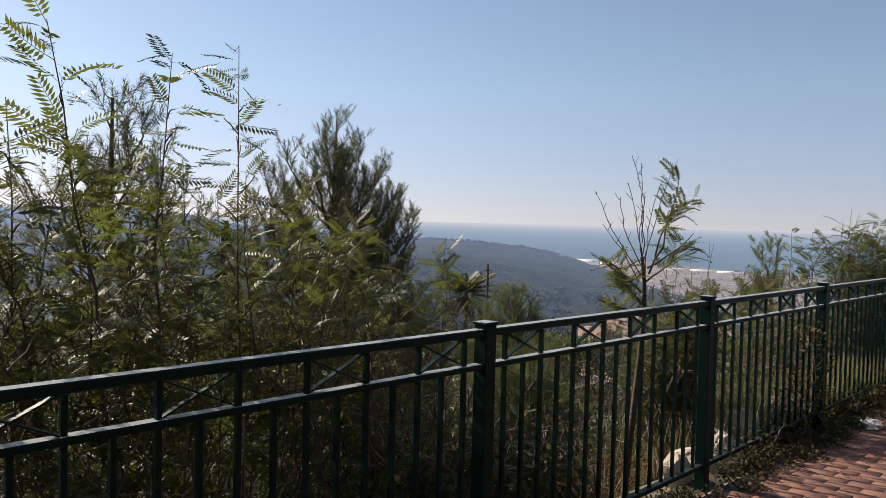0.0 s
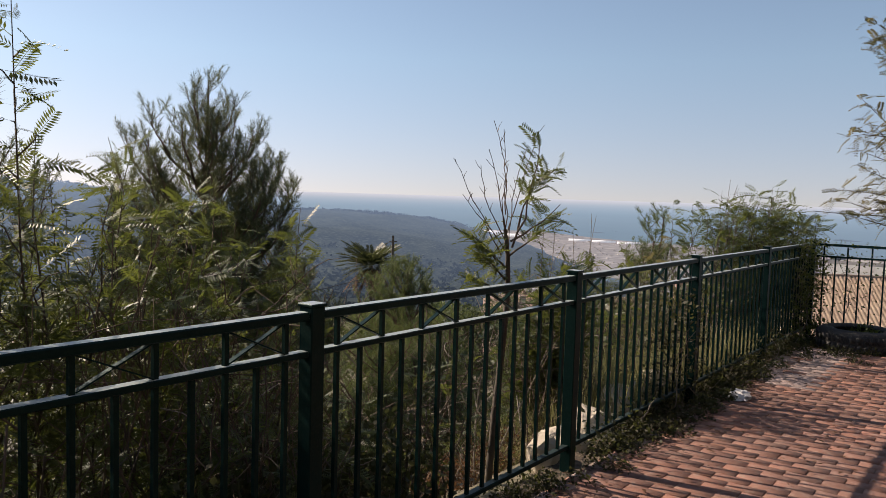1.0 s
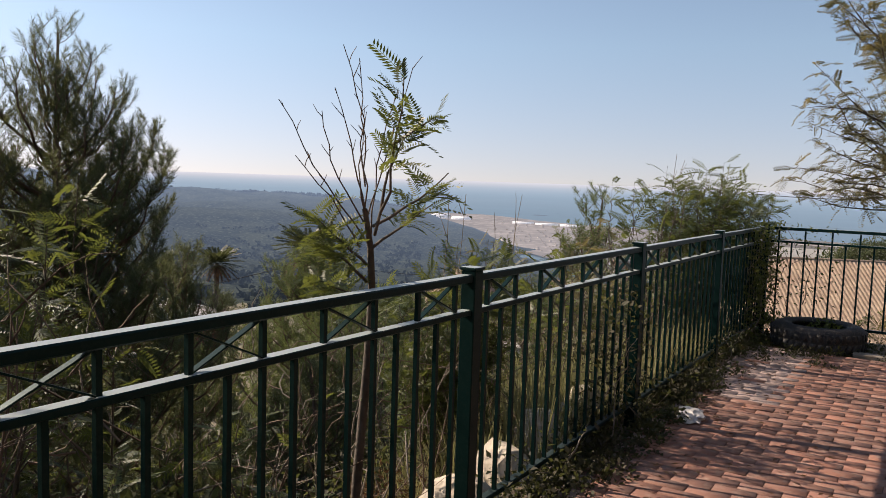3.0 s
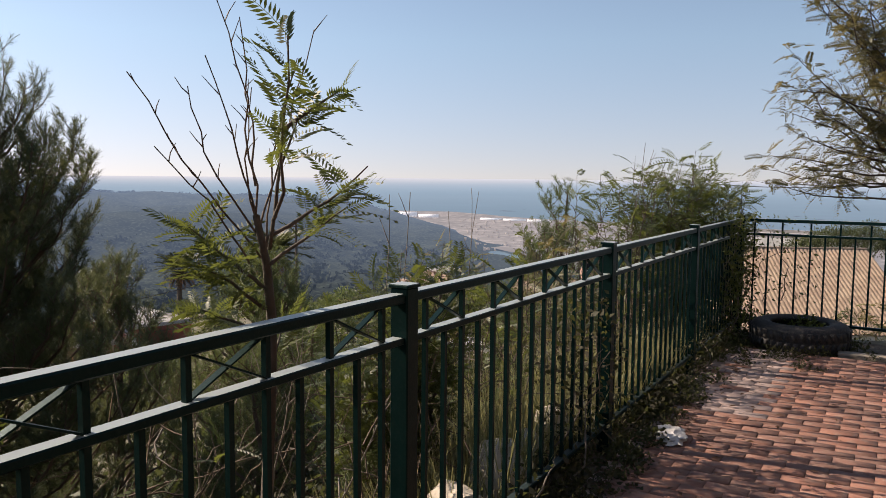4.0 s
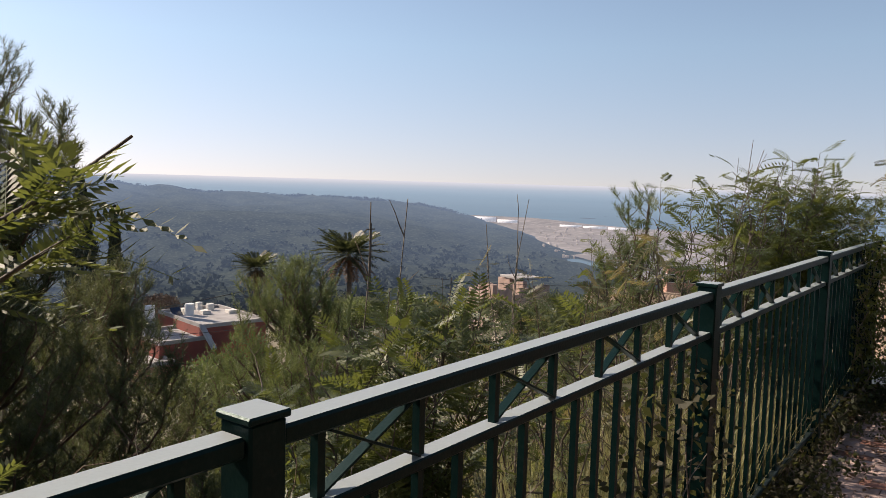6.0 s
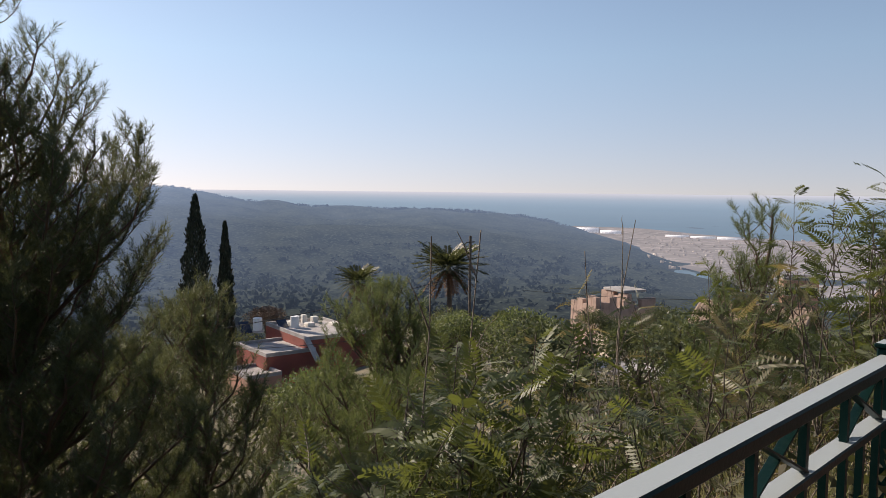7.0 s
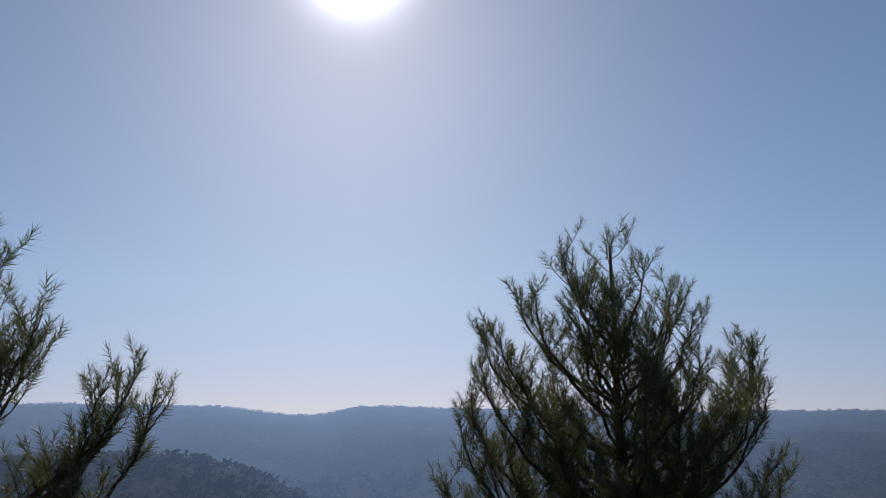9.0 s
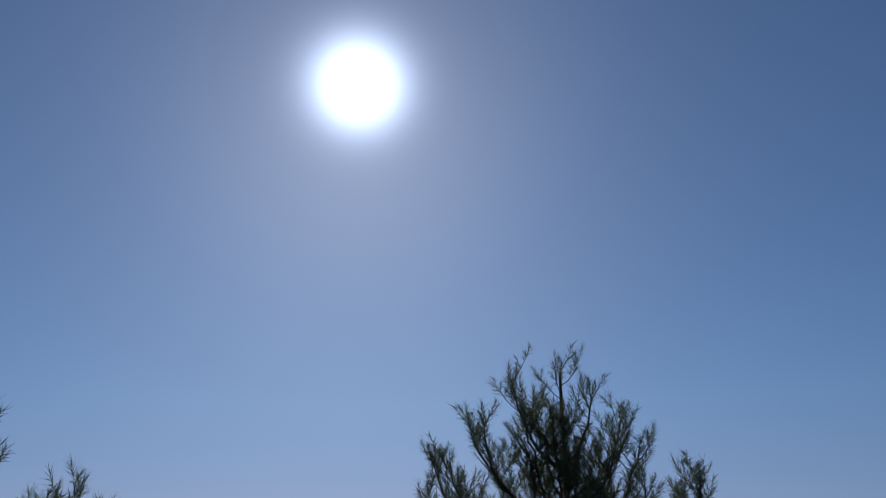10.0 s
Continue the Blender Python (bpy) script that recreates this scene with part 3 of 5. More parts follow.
pine((-1.5, 5.4, z_land(-1.5, 5.4) - 0.1), ring_tips(-1.5, 5.4, 0.45, 1.3, 2.6, 72, 10), 16, "olive green young pine", 0.05)
pine((7.6, 2.55, z_land(7.6, 2.55) - 0.1), [(7.35, 2.6, 1.2), (7.7, 2.5, 1.3)] + ring_tips(7.6, 2.55, 0.85, 1.25, 2.6, 46, 21), 20, "pale olive pine with thin upright shoots", 0.05, needle=M_NEEDLE_PALE)
pine((4.3, 4.3, z_land(4.3, 4.3) - 0.1), ring_tips(4.3, 4.3, -0.25, 1.3, 2.2, 46, 18), 17, "olive green low spreading pine", 0.05, needle=M_NEEDLE_PALE)
pine((2.9, 3.3, z_land(2.9, 3.3) - 0.1), ring_tips(2.9, 3.3, -0.35, 1.1, 1.7, 40, 19), 18, "olive green low spreading pine", 0.05)


def feathery(name, base, stems, seed, label, category, leaf=None, fronds=None, size=1.0, step=0.055, branch=0.35, bare=0.25, group="", leafy=1.0, r0=0.0085):
    """A thin-stemmed shrub with feathery leaves. stems: tips of the main stems."""
    rng = np.random.default_rng(seed)
    leaf, fronds = leaf or M_LEAF, fronds or FRONDS
    base = np.array(base, float)
    wood, crown = Soup(), Soup()
    pos, aim = [], []
    for tip in np.array(stems, float):
        foot = base + np.array([*rng.normal(0, 0.06, 2), 0])
        stem = bent(foot, tip, rng, 0.06, 9)
        wood.tube(stem, r0, 0.0014, 5)
        p, d, u = shoots_along(stem, rng, step * 2.2, 1.0, 0.55, bare)
        for a, b, w in zip(p, d, u):
            ln = branch * (1.05 - w) * rng.uniform(0.4, 1.2)
            if ln < 0.05:
                continue
            tw = bent(a, a + b * ln, rng, 0.11, 5, lift=-0.12)
            wood.tube(tw, 0.004, 0.002, 3)
            q, e, _ = shoots_along(tw, rng, step, 1.0, 0.0, 0.2)
            e[:, 2] += rng.normal(0, 0.35, len(e))
            pos.append(q), aim.append(e)
        q, e, _ = shoots_along(stem, rng, step * 1.7, 1.0, 0.1, max(bare, 0.5))
        e[:, 2] += rng.normal(0, 0.4, len(e))
        pos.append(q), aim.append(e)
        out = rng.normal(0, 1, (7, 3)) * (1, 1, 0.45) + (0, 0, 0.25)
        pos.append(stem[-1] - (stem[-1] - stem[-2]) * rng.random((7, 1))), aim.append(out)
    pos, aim = np.concatenate(pos), np.concatenate(aim)
    keep = rng.random(len(pos)) < leafy
    pos, aim = pos[keep], aim[keep]
    pick = rng.integers(0, len(fronds), len(pos))
    for k, fr in enumerate(fronds):
        w = pick == k
        if w.any():
            crown.scatter(fr, frames(pos[w], aim[w], rng, size * rng.uniform(0.4, 1.12, w.sum()), 0.5))
    ob = new(name)
    ob.location = base
    off = Matrix.Translation(-Vector(base))
    part("stem", wood.mesh("stem"), M_BARK, ob, at=off)
    part("foliage", crown.mesh("foliage"), leaf, ob, at=off)
    return tagged(ob, label, category, group)


def on_land(x, y, dz=-0.05):
    return (x, y, z_land(x, y) + dz)


# thicket at the start of the walk
TH = "feathery saplings below the fence"
THICKET = [
    ((-3.2, 1.0), [(-3.43, 0.72, 2.15), (-3.3, 0.9, 1.75), (-3.5, 0.9, 1.9)], 0.5, 0.75),
    ((-2.9, 1.1), [(-3.02, 0.66, 2.1), (-2.85, 1.1, 1.8), (-3.1, 0.9, 1.7)], 0.5, 0.65),
    ((-2.6, 1.1), [(-2.7, 0.74, 2.2), (-2.5, 1.0, 1.7), (-2.35, 1.2, 1.6), (-2.75, 1.1, 1.75)], 0.45, 0.65),
    ((-3.6, 1.2), [(-3.75, 1.0, 1.75), (-3.5, 1.3, 1.9), (-3.15, 1.2, 1.85), (-3.9, 1.2, 1.7)], 0.5, 0.6),
    ((-2.0, 1.4), [(-2.1, 1.2, 1.72), (-1.8, 1.5, 1.7), (-1.55, 1.3, 1.5), (-2.3, 1.6, 1.6), (-1.9, 1.1, 1.45)], 0.5, 0.6),
    ((-1.5, 1.7), [(-1.4, 1.6, 1.5), (-1.15, 1.8, 1.35), (-1.7, 1.9, 1.5), (-1.3, 1.3, 1.2)], 0.45, 0.6),
    ((-4.2, 1.1), [(-4.3, 0.9, 1.6), (-4.0, 1.2, 1.7), (-4.5, 1.2, 1.7)], 0.5, 0.6),
]
thicket_rng = np.random.default_rng(36)
for k in range(11):
    x, y = -4.6 + 0.36 * k + thicket_rng.normal(0, 0.06), thicket_rng.uniform(0.8, 1.8)
    THICKET.append(((x, y), [(x + thicket_rng.normal(0, 0.25), y + thicket_rng.normal(0, 0.2), thicket_rng.uniform(0.95, 1.62)) for _ in range(6)], 0.3, 0.6))
for k, ((x, y), tips, bare, size) in enumerate(THICKET):
    feathery("sapling", on_land(x, y), tips, 31 + k, "tall thin-stemmed sapling with feathery green leaves" if bare > 0.4 else "bushy sapling with feathery green leaves", "sapling", size=size * 1.15, r0=0.0115, bare=bare, group=TH, step=0.032, branch=0.42)
for k, (x, y) in enumerate(((-2.3, 0.42), (-1.6, 0.38), (-1.1, 0.45), (-0.7, 0.40))):
    feathery("low_bush", on_land(x, y), [(x + 0.28 * math.cos(2.4 * a), y + 0.15 * math.sin(2.4 * a), 0.2 + 0.09 * a) for a in range(6)], 60 + k, "low feathery green shoots behind the fence foot", "bush", bare=0.3, group="low shoots behind the fence", size=0.6, step=0.05, branch=0.25, leafy=0.6)
# bushes behind the fence further on
BU = "feathery bushes behind the fence"
feathery("bush", on_land(1.2, 0.85), [(0.95, 0.75, 0.82), (1.15, 0.65, 1.05), (1.45, 0.6, 1.1), (1.0, 1.1, 0.75), (1.6, 0.85, 1.0), (1.35, 1.1, 0.9), (0.8, 0.9, 0.55), (1.75, 0.6, 0.9), (1.3, 0.5, 0.95), (1.1, 0.85, 0.9), (1.5, 0.75, 1.1), (1.25, 0.75, 1.05), (0.9, 0.95, 0.7), (1.65, 0.7, 1.05), (1.4, 0.95, 1.05)], 51, "feathery green bush with bare upright twigs", "bush", bare=0.25, group=BU, leafy=0.9, size=0.75, step=0.023)
feathery("bush", on_land(2.2, 0.7), [(2.1, 0.5, 1.05), (2.4, 0.6, 1.0), (1.9, 0.7, 0.9), (2.3, 0.9, 0.8)], 52, "feathery olive green bush behind the fence", "bush", bare=0.25, group=BU, leafy=0.4, size=0.8, step=0.03)
feathery("bush", on_land(3.2, 0.8), [(3.0, 0.6, 1.12), (3.3, 0.7, 1.15), (3.1, 0.9, 1.0), (3.5, 0.9, 1.1), (2.9, 0.8, 0.95)], 53, "feathery olive green bush behind the fence", "bush", bare=0.3, group=BU, leafy=0.4, size=0.85, step=0.033, leaf=M_LEAF_YEL)
feathery("bush", on_land(4.3, 0.6), [(4.1, 0.25, 1.62), (4.4, 0.35, 1.6), (4.0, 0.6, 1.4), (4.6, 0.6, 1.55), (4.3, 0.9, 1.3), (3.8, 0.4, 1.35)], 54, "feathery green bush leaning over the fence", "bush", bare=0.35, group=BU, leafy=0.32, size=0.85, step=0.032)
feathery("bush", on_land(5.2, 0.6), [(5.0, 0.35, 1.62), (5.25, 0.3, 1.72), (5.5, 0.3, 1.66), (4.9, 0.7, 1.5), (5.4, 0.7, 1.5), (5.75, 0.4, 1.45)], 55, "feathery green bush leaning over the fence", "bush", bare=0.2, group=BU, leafy=0.55, size=0.85, step=0.024)
feathery("bush", on_land(6.2, 0.5), [(6.0, 0.3, 1.5), (6.2, 0.2, 1.45), (6.5, 0.2, 1.5), (6.3, 0.6, 1.3), (6.7, 0.1, 1.35)], 56, "feathery green bush at the fence corner", "bush", bare=0.2, group=BU, leafy=0.55, size=0.85, step=0.025)
feathery("bush", on_land(2.0, 1.9), [(1.8, 1.8, 0.6), (2.2, 1.7, 0.7), (2.4, 2.1, 0.5), (1.7, 2.2, 0.4), (2.7, 1.8, 0.6)], 57, "feathery olive green bush on the bank", "bush", bare=0.25, group=BU, leafy=0.55, size=0.85, step=0.035)
feathery("bush", on_land(3.6, 2.3), [(3.4, 2.2, 0.8), (3.8, 2.1, 0.9), (4.1, 2.4, 0.8), (3.3, 2.6, 0.5), (4.4, 2.1, 0.8)], 58, "feathery olive green bush on the bank", "bush", bare=0.25, group=BU, leafy=0.55, size=0.85, step=0.035, leaf=M_LEAF_YEL)
feathery("bush", on_land(5.4, 2.2), [(5.2, 2.0, 1.0), (5.6, 2.1, 1.0), (5.9, 2.3, 0.9), (5.0, 2.5, 0.7), (6.2, 1.9, 0.9)], 59, "feathery olive green bush on the bank", "bush", bare=0.25, group=BU, leafy=0.55, size=0.85, step=0.035)
hedge_rng = np.random.default_rng(63)
for k, (x0, x1, y0, zt) in enumerate(((4.2, 5.0, 0.7, 1.55), (4.9, 5.6, 0.7, 1.68), (5.5, 6.3, 0.6, 1.6), (6.2, 7.0, 0.35, 1.5))):
    tips = [(hedge_rng.uniform(x0, x1), y0 + hedge_rng.normal(0, 0.22), zt - 0.75 * hedge_rng.random() ** 1.5) for _ in range(5 if x0 < 4.8 else 18)]
    feathery("bush", on_land((x0 + x1) / 2, y0 + 0.1), tips, 160 + k, "dense olive feathery bush against the fence", "bush", bare=0.6 if x0 < 4.5 else 0.3, group=BU, leafy=0.35 if x0 < 4.8 else 0.55, size=0.9, step=0.031, branch=0.45, leaf=M_LEAF_DARK if k > 3 else M_LEAF)
crown_rng = np.random.default_rng(62)
CROWN = [(7.7, 0.15, 1.45), (7.9, 0.2, 1.6), (8.0, -0.1, 1.4), (7.75, 0.1, 1.75), (7.6, 0.05, 2.45), (7.65, -0.1, 3.0), (7.9, -0.3, 3.6), (8.4, -1.0, 4.4), (7.8, -0.3, 1.6), (7.7, -0.1, 2.1), (7.6, -0.2, 2.7)]
while len(CROWN) < 46:
    q = crown_rng.uniform(-1, 1, 3)
    if 0.35 < np.linalg.norm(q) < 1:
        CROWN.append((8.3 + 0.8 * q[0], -0.95 + 1.2 * q[1], 3.1 + 1.6 * q[2]))
yellow_tree = feathery("tree", (8.7, -1.8, 1.5), CROWN, 61, "feathery tree with yellowing leaves beyond the end fence", "tree", leaf=M_LEAF_YEL, fronds=FRONDS_BROAD, size=0.95, bare=0.35, branch=0.6, r0=0.022, step=0.04, leafy=0.6)
for k, (x, y, zt) in enumerate(((7.35, -0.95, 0.05), (7.4, -1.4, 0.22), (7.3, -1.85, 0.3), (7.5, -2.4, 0.35), (7.1, -3.0, 0.45))):
    feathery("bush", on_land(x, y), [(x + 0.35 * math.cos(a), y + 0.4 * math.sin(a), zt - 0.12 * (a % 3)) for a in range(7)], 170 + k, "sunlit olive shrub beyond the end fence", "bush", bare=0.3, group="shrubs beyond the end fence", leafy=0.5, size=0.8, step=0.03, leaf=M_LEAF_YEL if k % 2 else M_LEAF)
s = Soup()
s.tube(bent((0.1, -0.1, z_land(8.7, -1.8) - 1.7), (0, 0, 0.05), np.random.default_rng(5), 0.03, 7), 0.075, 0.05, 8)
part("trunk", s.mesh("trunk"), M_BARK, yellow_tree)

# added unseen wall: closes the terrace behind the walk and cuts sky light
M_SKY_BLOCK = material("sky_block_dark", (0.060, 0.052, 0.042), 0.9, (0.04, 0.036, 0.03), 0.8, bump=0.3, bump_scale=20)
tagged(part("sky_block_wall", boxed(-16, 12, -6.3, -6.0, -0.3, 9.0), M_SKY_BLOCK), "plain dark wall, added unseen behind the terrace to block sky light", "wall", kind="structure")


# ---- the young tree: one trunk, bare twigs and leafy sprays ----
LEAF_MESH = [mesh_from("leaf", *fr) for fr in FRONDS]


def young_tree():
    rng = np.random.default_rng(71)
    base = np.array((-0.33, 0.33, z_land(-0.33, 0.33) - 0.08))
    tree = new("young_tree")
    tree.location = base
    off = Matrix.Translation(-Vector(base))
    trunk = np.array([base, (-0.35, 0.28, 0.3), (-0.38, 0.22, 0.75), (-0.40, 0.19, 1.02), (-0.43, 0.18, 1.2), (-0.48, 0.17, 1.34)])
    s = Soup()
    s.tube(trunk, 0.022, 0.010, 7)
    part("trunk", s.mesh("trunk"), M_BARK, tree, at=off, smooth=True)
    bare = [((-0.45, 0.18, 1.22), (-0.78, 0.3, 1.70)), ((-0.46, 0.18, 1.28), (-0.68, 0.2, 1.67)), ((-0.48, 0.17, 1.34), (-0.64, 0.18, 1.75)),
            ((-0.48, 0.17, 1.34), (-0.59, 0.19, 1.90)), ((-0.48, 0.17, 1.42), (-0.54, 0.16, 1.86)), ((-0.47, 0.17, 1.3), (-0.35, 0.07, 1.85)),
            ((-0.44, 0.17, 1.25), (-0.34, 0.14, 1.78)), ((-0.48, 0.19, 1.2), (-0.72, 0.28, 1.52)), ((-0.47, 0.17, 1.3), (-0.52, 0.14, 1.68))]
    for a, b in bare:
        s = Soup()
        path = bent(a, b, rng, 0.05, 8)
        s.tube(path, 0.0034, 0.0014, 5)
        p, d, u = shoots_along(path, rng, 0.07, 0.8, 0.6, 0.35)
        for q, e in zip(p, d):
            s.tube(bent(q, q + e * rng.uniform(0.02, 0.07), rng, 0.05, 3), 0.0022, 0.001, 3)
        part("twig", s.mesh("twig"), M_TWIG, tree, at=off)
    leafy = [((-0.47, 0.13, 1.25), (-0.70, -0.15, 1.76), 15, 0.5), ((-0.58, -0.02, 1.56), (-0.50, -0.14, 1.66), 12, 0.05), ((-0.50, 0.08, 1.34), (-0.56, -0.06, 1.60), 12, 0.4),
             ((-0.47, 0.14, 1.28), (-0.17, 0.02, 1.48), 34, 0.35), ((-0.43, 0.17, 1.20), (-0.23, 0.05, 1.36), 26, 0.4), ((-0.43, 0.19, 1.13), (-0.60, 0.30, 1.31), 34, 0.25),
             ((-0.42, 0.20, 1.07), (-0.64, 0.22, 1.22), 38, 0.25), ((-0.41, 0.2, 1.0), (-0.56, 0.32, 1.08), 30, 0.2), ((-0.40, 0.2, 0.9), (-0.28, 0.26, 1.0), 14, 0.3)]
    for a, b, n, start in leafy:
        s = Soup()
        path = bent(a, b, rng, 0.04, 7)
        s.tube(path, 0.0065, 0.002, 5)
        limb = part("branch", s.mesh("branch"), M_BARK, tree, at=off)
        run = np.array(b) - np.array(a)
        p, d, u = shoots_along(path, rng, np.linalg.norm(run) * (1 - start) / (n + 0.5), 0.9, 0.05, start)
        d += run / np.linalg.norm(run) * 0.55
        for m in frames(p, d, rng, rng.uniform(0.32, 0.62, len(p)), 0.45):
            if m[0, 3] + 0.2 * m[0, 0] < -0.2:
                part("leaf", LEAF_MESH[rng.integers(0, 4)], M_LEAF, limb, at=Matrix((*[tuple(r) for r in m], (0, 0, 0, 1))))
    tagged(tree, "thin young tree with bare twigs and feathery leaf sprays", "tree")


young_tree()


def bare_sticks(name, base, tips, seed, label, r=0.007, forks=5, mat=None):
    """Leafless upright twigs from one foot."""
    rng = np.random.default_rng(seed)
    ob = new(name)
    ob.location = base
    off = Matrix.Translation(-Vector(base))
    for tip in tips:
        s = Soup()
        path = bent(base, tip, rng, 0.03, 8)
        s.tube(path, r, 0.002, 5)
        p, d, u = shoots_along(path, rng, np.linalg.norm(np.array(tip) - np.array(base)) / (forks + 1), 0.6, 0.8, 0.5)
        for q, e in zip(p, d):
            s.tube(bent(q, q + e * rng.uniform(0.06, 0.2), rng, 0.05, 4), 0.0035, 0.0012, 3)
        part("twig", s.mesh("twig"), mat or M_BARK_PALE, ob, at=off)
    return tagged(ob, label, "dry twigs")


bare_sticks("dry_shrub", on_land(1.4, 0.95), [(1.30, 0.96, 1.36), (1.52, 0.975, 1.37)], 72, "bare upright grey twigs rising from a bush", 0.0045)
bare_sticks("dry_shrub", on_land(4.9, 0.7), [(4.85, 0.65, 1.78), (4.95, 0.6, 1.72)], 73, "bare upright grey twigs rising from a bush")
bare_sticks("dry_shrub", on_land(3.2, 1.5), [(3.1, 1.45, 1.3), (3.3, 1.5, 1.35), (3.0, 1.6, 1.2)], 74, "bare upright grey twigs rising from a bush")
twig_rng = np.random.default_rng(79)
for k in range(14):
    x, y = -4.9 + 0.27 * k + twig_rng.normal(0, 0.08), twig_rng.uniform(0.45, 1.3)
    bare_sticks("dry_shrub", on_land(x, y), [(x + twig_rng.normal(0, 0.35), y + twig_rng.normal(0, 0.25), twig_rng.uniform(0.5, 1.35)) for _ in range(6)], 200 + k, "tangled shrub of bare brown twigs", 0.008, 11, M_TWIG)
for k in range(7):
    x, y = -0.6 + 0.75 * k + twig_rng.normal(0, 0.1), twig_rng.uniform(0.4, 1.0)
    bare_sticks("dry_shrub", on_land(x, y), [(x + twig_rng.normal(0, 0.3), y + twig_rng.normal(0, 0.2), twig_rng.uniform(0.1, 0.75)) for _ in range(4)], 230 + k, "tangled shrub of bare brown twigs", 0.007, 9, M_BARK_PALE if k % 2 else M_TWIG)
bare_sticks("dead_limb", on_land(3.6, 3.6), [(4.05, 3.95, 0.0), (3.95, 4.1, -0.15)], 78, "pale broken limb leaning among the bushes", 0.02, 4)


# ---- scrub, grass and litter on the bank ----
def tangle(name, n, x0, x1, y0, y1, top, seed, mat, label):
    """Many short crooked twigs caught in one another."""
    rng = np.random.default_rng(seed)
    soup = Soup()
    for _ in range(n):
        x, y = rng.uniform(x0, x1), y0 + (y1 - y0) * rng.random()
        g = z_land(x, y)
        a = np.array([x, y, g + (top - g) * rng.random() ** 1.2 * 0.85])
        d = rng.normal(0, 1, 3) * (1, 0.8, 0.55) + (0, 0, 0.55)
        soup.tube(bent(a, a + d / np.linalg.norm(d) * rng.uniform(0.12, 0.55), rng, 0.10, 5), rng.uniform(0.002, 0.005), 0.001, 3)
    return tagged(part(name, soup.mesh(name), mat), label, "twigs", kind="stuff")


tangle("brushwood", 1500, -5.4, -1.3, 0.3, 1.7, 1.25, 301, M_TWIG, "tangled dark brown brushwood behind the fence")
tangle("pale_brushwood", 260, -5.0, 4.0, 0.3, 1.6, 0.9, 302, M_BARK_PALE, "pale sunlit dead twigs among the brush")
tangle("low_brushwood", 420, -0.6, 5.2, 0.25, 1.5, 0.7, 303, M_TWIG, "tangled brown twigs among the bushes")

def clump(n, radius, height, leaf, seed, blades=False):
    """A low plant as quads: leaves in a dome, or upright blades."""
    rng = np.random.default_rng(seed)
    v, f = [], []
    for k in range(n):
        a, r = rng.uniform(0, 2 * np.pi), radius * rng.random() ** 0.6
        if blades:
            p = np.array([r * math.cos(a) * 0.5, r * math.sin(a) * 0.5, 0])
            d = np.array([math.cos(a) * rng.uniform(0.1, 0.6), math.sin(a) * rng.uniform(0.1, 0.6), 1.0]) * height * rng.uniform(0.4, 1.0)
            w = np.array([-math.sin(a), math.cos(a), 0]) * leaf
            q = [p - w, p + w, p + d + w * 0.2, p + d - w * 0.2]
        else:
            top = height * math.sqrt(max(0.05, 1 - (r / radius) ** 2))
            p = np.array([r * math.cos(a), r * math.sin(a), top * rng.uniform(0.25, 1.0)])
            d = rng.normal(0, 1, 3)
            d /= np.linalg.norm(d)
            w = np.cross(d, rng.normal(0, 1, 3))
            w *= leaf * 0.32 / (np.linalg.norm(w) + 1e-9)
            d = d * leaf * rng.uniform(0.6, 1.4)
            q = [p, p + d * 0.5 + w, p + d, p + d * 0.5 - w]
        n0 = len(v)
        v += q
        f.append((n0, n0 + 1, n0 + 2, n0 + 3))
    return np.array(v), np.array(f)


def cover(name, base, spots, seed, mat, label, category, lo, hi, dz=-0.04):
    rng = np.random.default_rng(seed)
    s = Soup()
    x, y = spots[:, 0], spots[:, 1]
    z = land(x, y) + dz
    a = rng.uniform(0, 2 * np.pi, len(x))
    k = rng.uniform(lo, hi, len(x))
    m = np.zeros((len(x), 3, 4))
    m[:, 0, 0], m[:, 0, 1], m[:, 1, 0], m[:, 1, 1] = np.cos(a) * k, -np.sin(a) * k, np.sin(a) * k, np.cos(a) * k
    m[:, 2, 2] = k * rng.uniform(0.8, 1.25, len(x))
    m[:, :, 3] = np.stack([x, y, z], -1)
    which = rng.integers(0, len(base), len(x))
    for i, b in enumerate(base):
        if (which == i).any():
            s.scatter(b, m[which == i])
    return tagged(part(name, s.mesh(name), mat), label, category, kind="stuff")


def spread(n, x0, x1, y0, y1, seed):
    rng = np.random.default_rng(seed)
    return np.stack([rng.uniform(x0, x1, n), y0 + (y1 - y0) * rng.random(n) ** 1.3], -1)


DOMES = [clump(420, 0.5, 0.7, 0.05, 80 + k) for k in range(3)]
LOW = [clump(120, 0.22, 0.22, 0.05, 85 + k) for k in range(3)]
BLADES = [clump(34, 0.14, 0.42, 0.004, 88 + k, blades=True) for k in range(3)]
scrub_at = spread(360, -6.5, 9.0, 0.35, 9.0, 1)
scrub_at = scrub_at[(scrub_at[:, 1] > 1.1) | (scrub_at[:, 0] > 4.4) | (scrub_at[:, 0] < -2.0)]
cover("scrub", DOMES, scrub_at, 1, M_SCRUB, "tangled olive and brown scrub covering the bank", "scrub", 0.5, 1.15)
FAR_DOMES = [clump(90, 0.5, 0.6, 0.13, 180 + k) for k in range(3)]
far_rng = np.random.default_rng(7)
fa, fr = np.radians(far_rng.uniform(-45, 95, 1500)), 9 + 150 * far_rng.random(1500) ** 1.4
cover("far_scrub", FAR_DOMES, np.stack([fr * np.sin(fa), fr * np.cos(fa)], -1), 7, M_SCRUB, "olive scrub over the slope below", "scrub", 1.4, 3.4, -0.3)
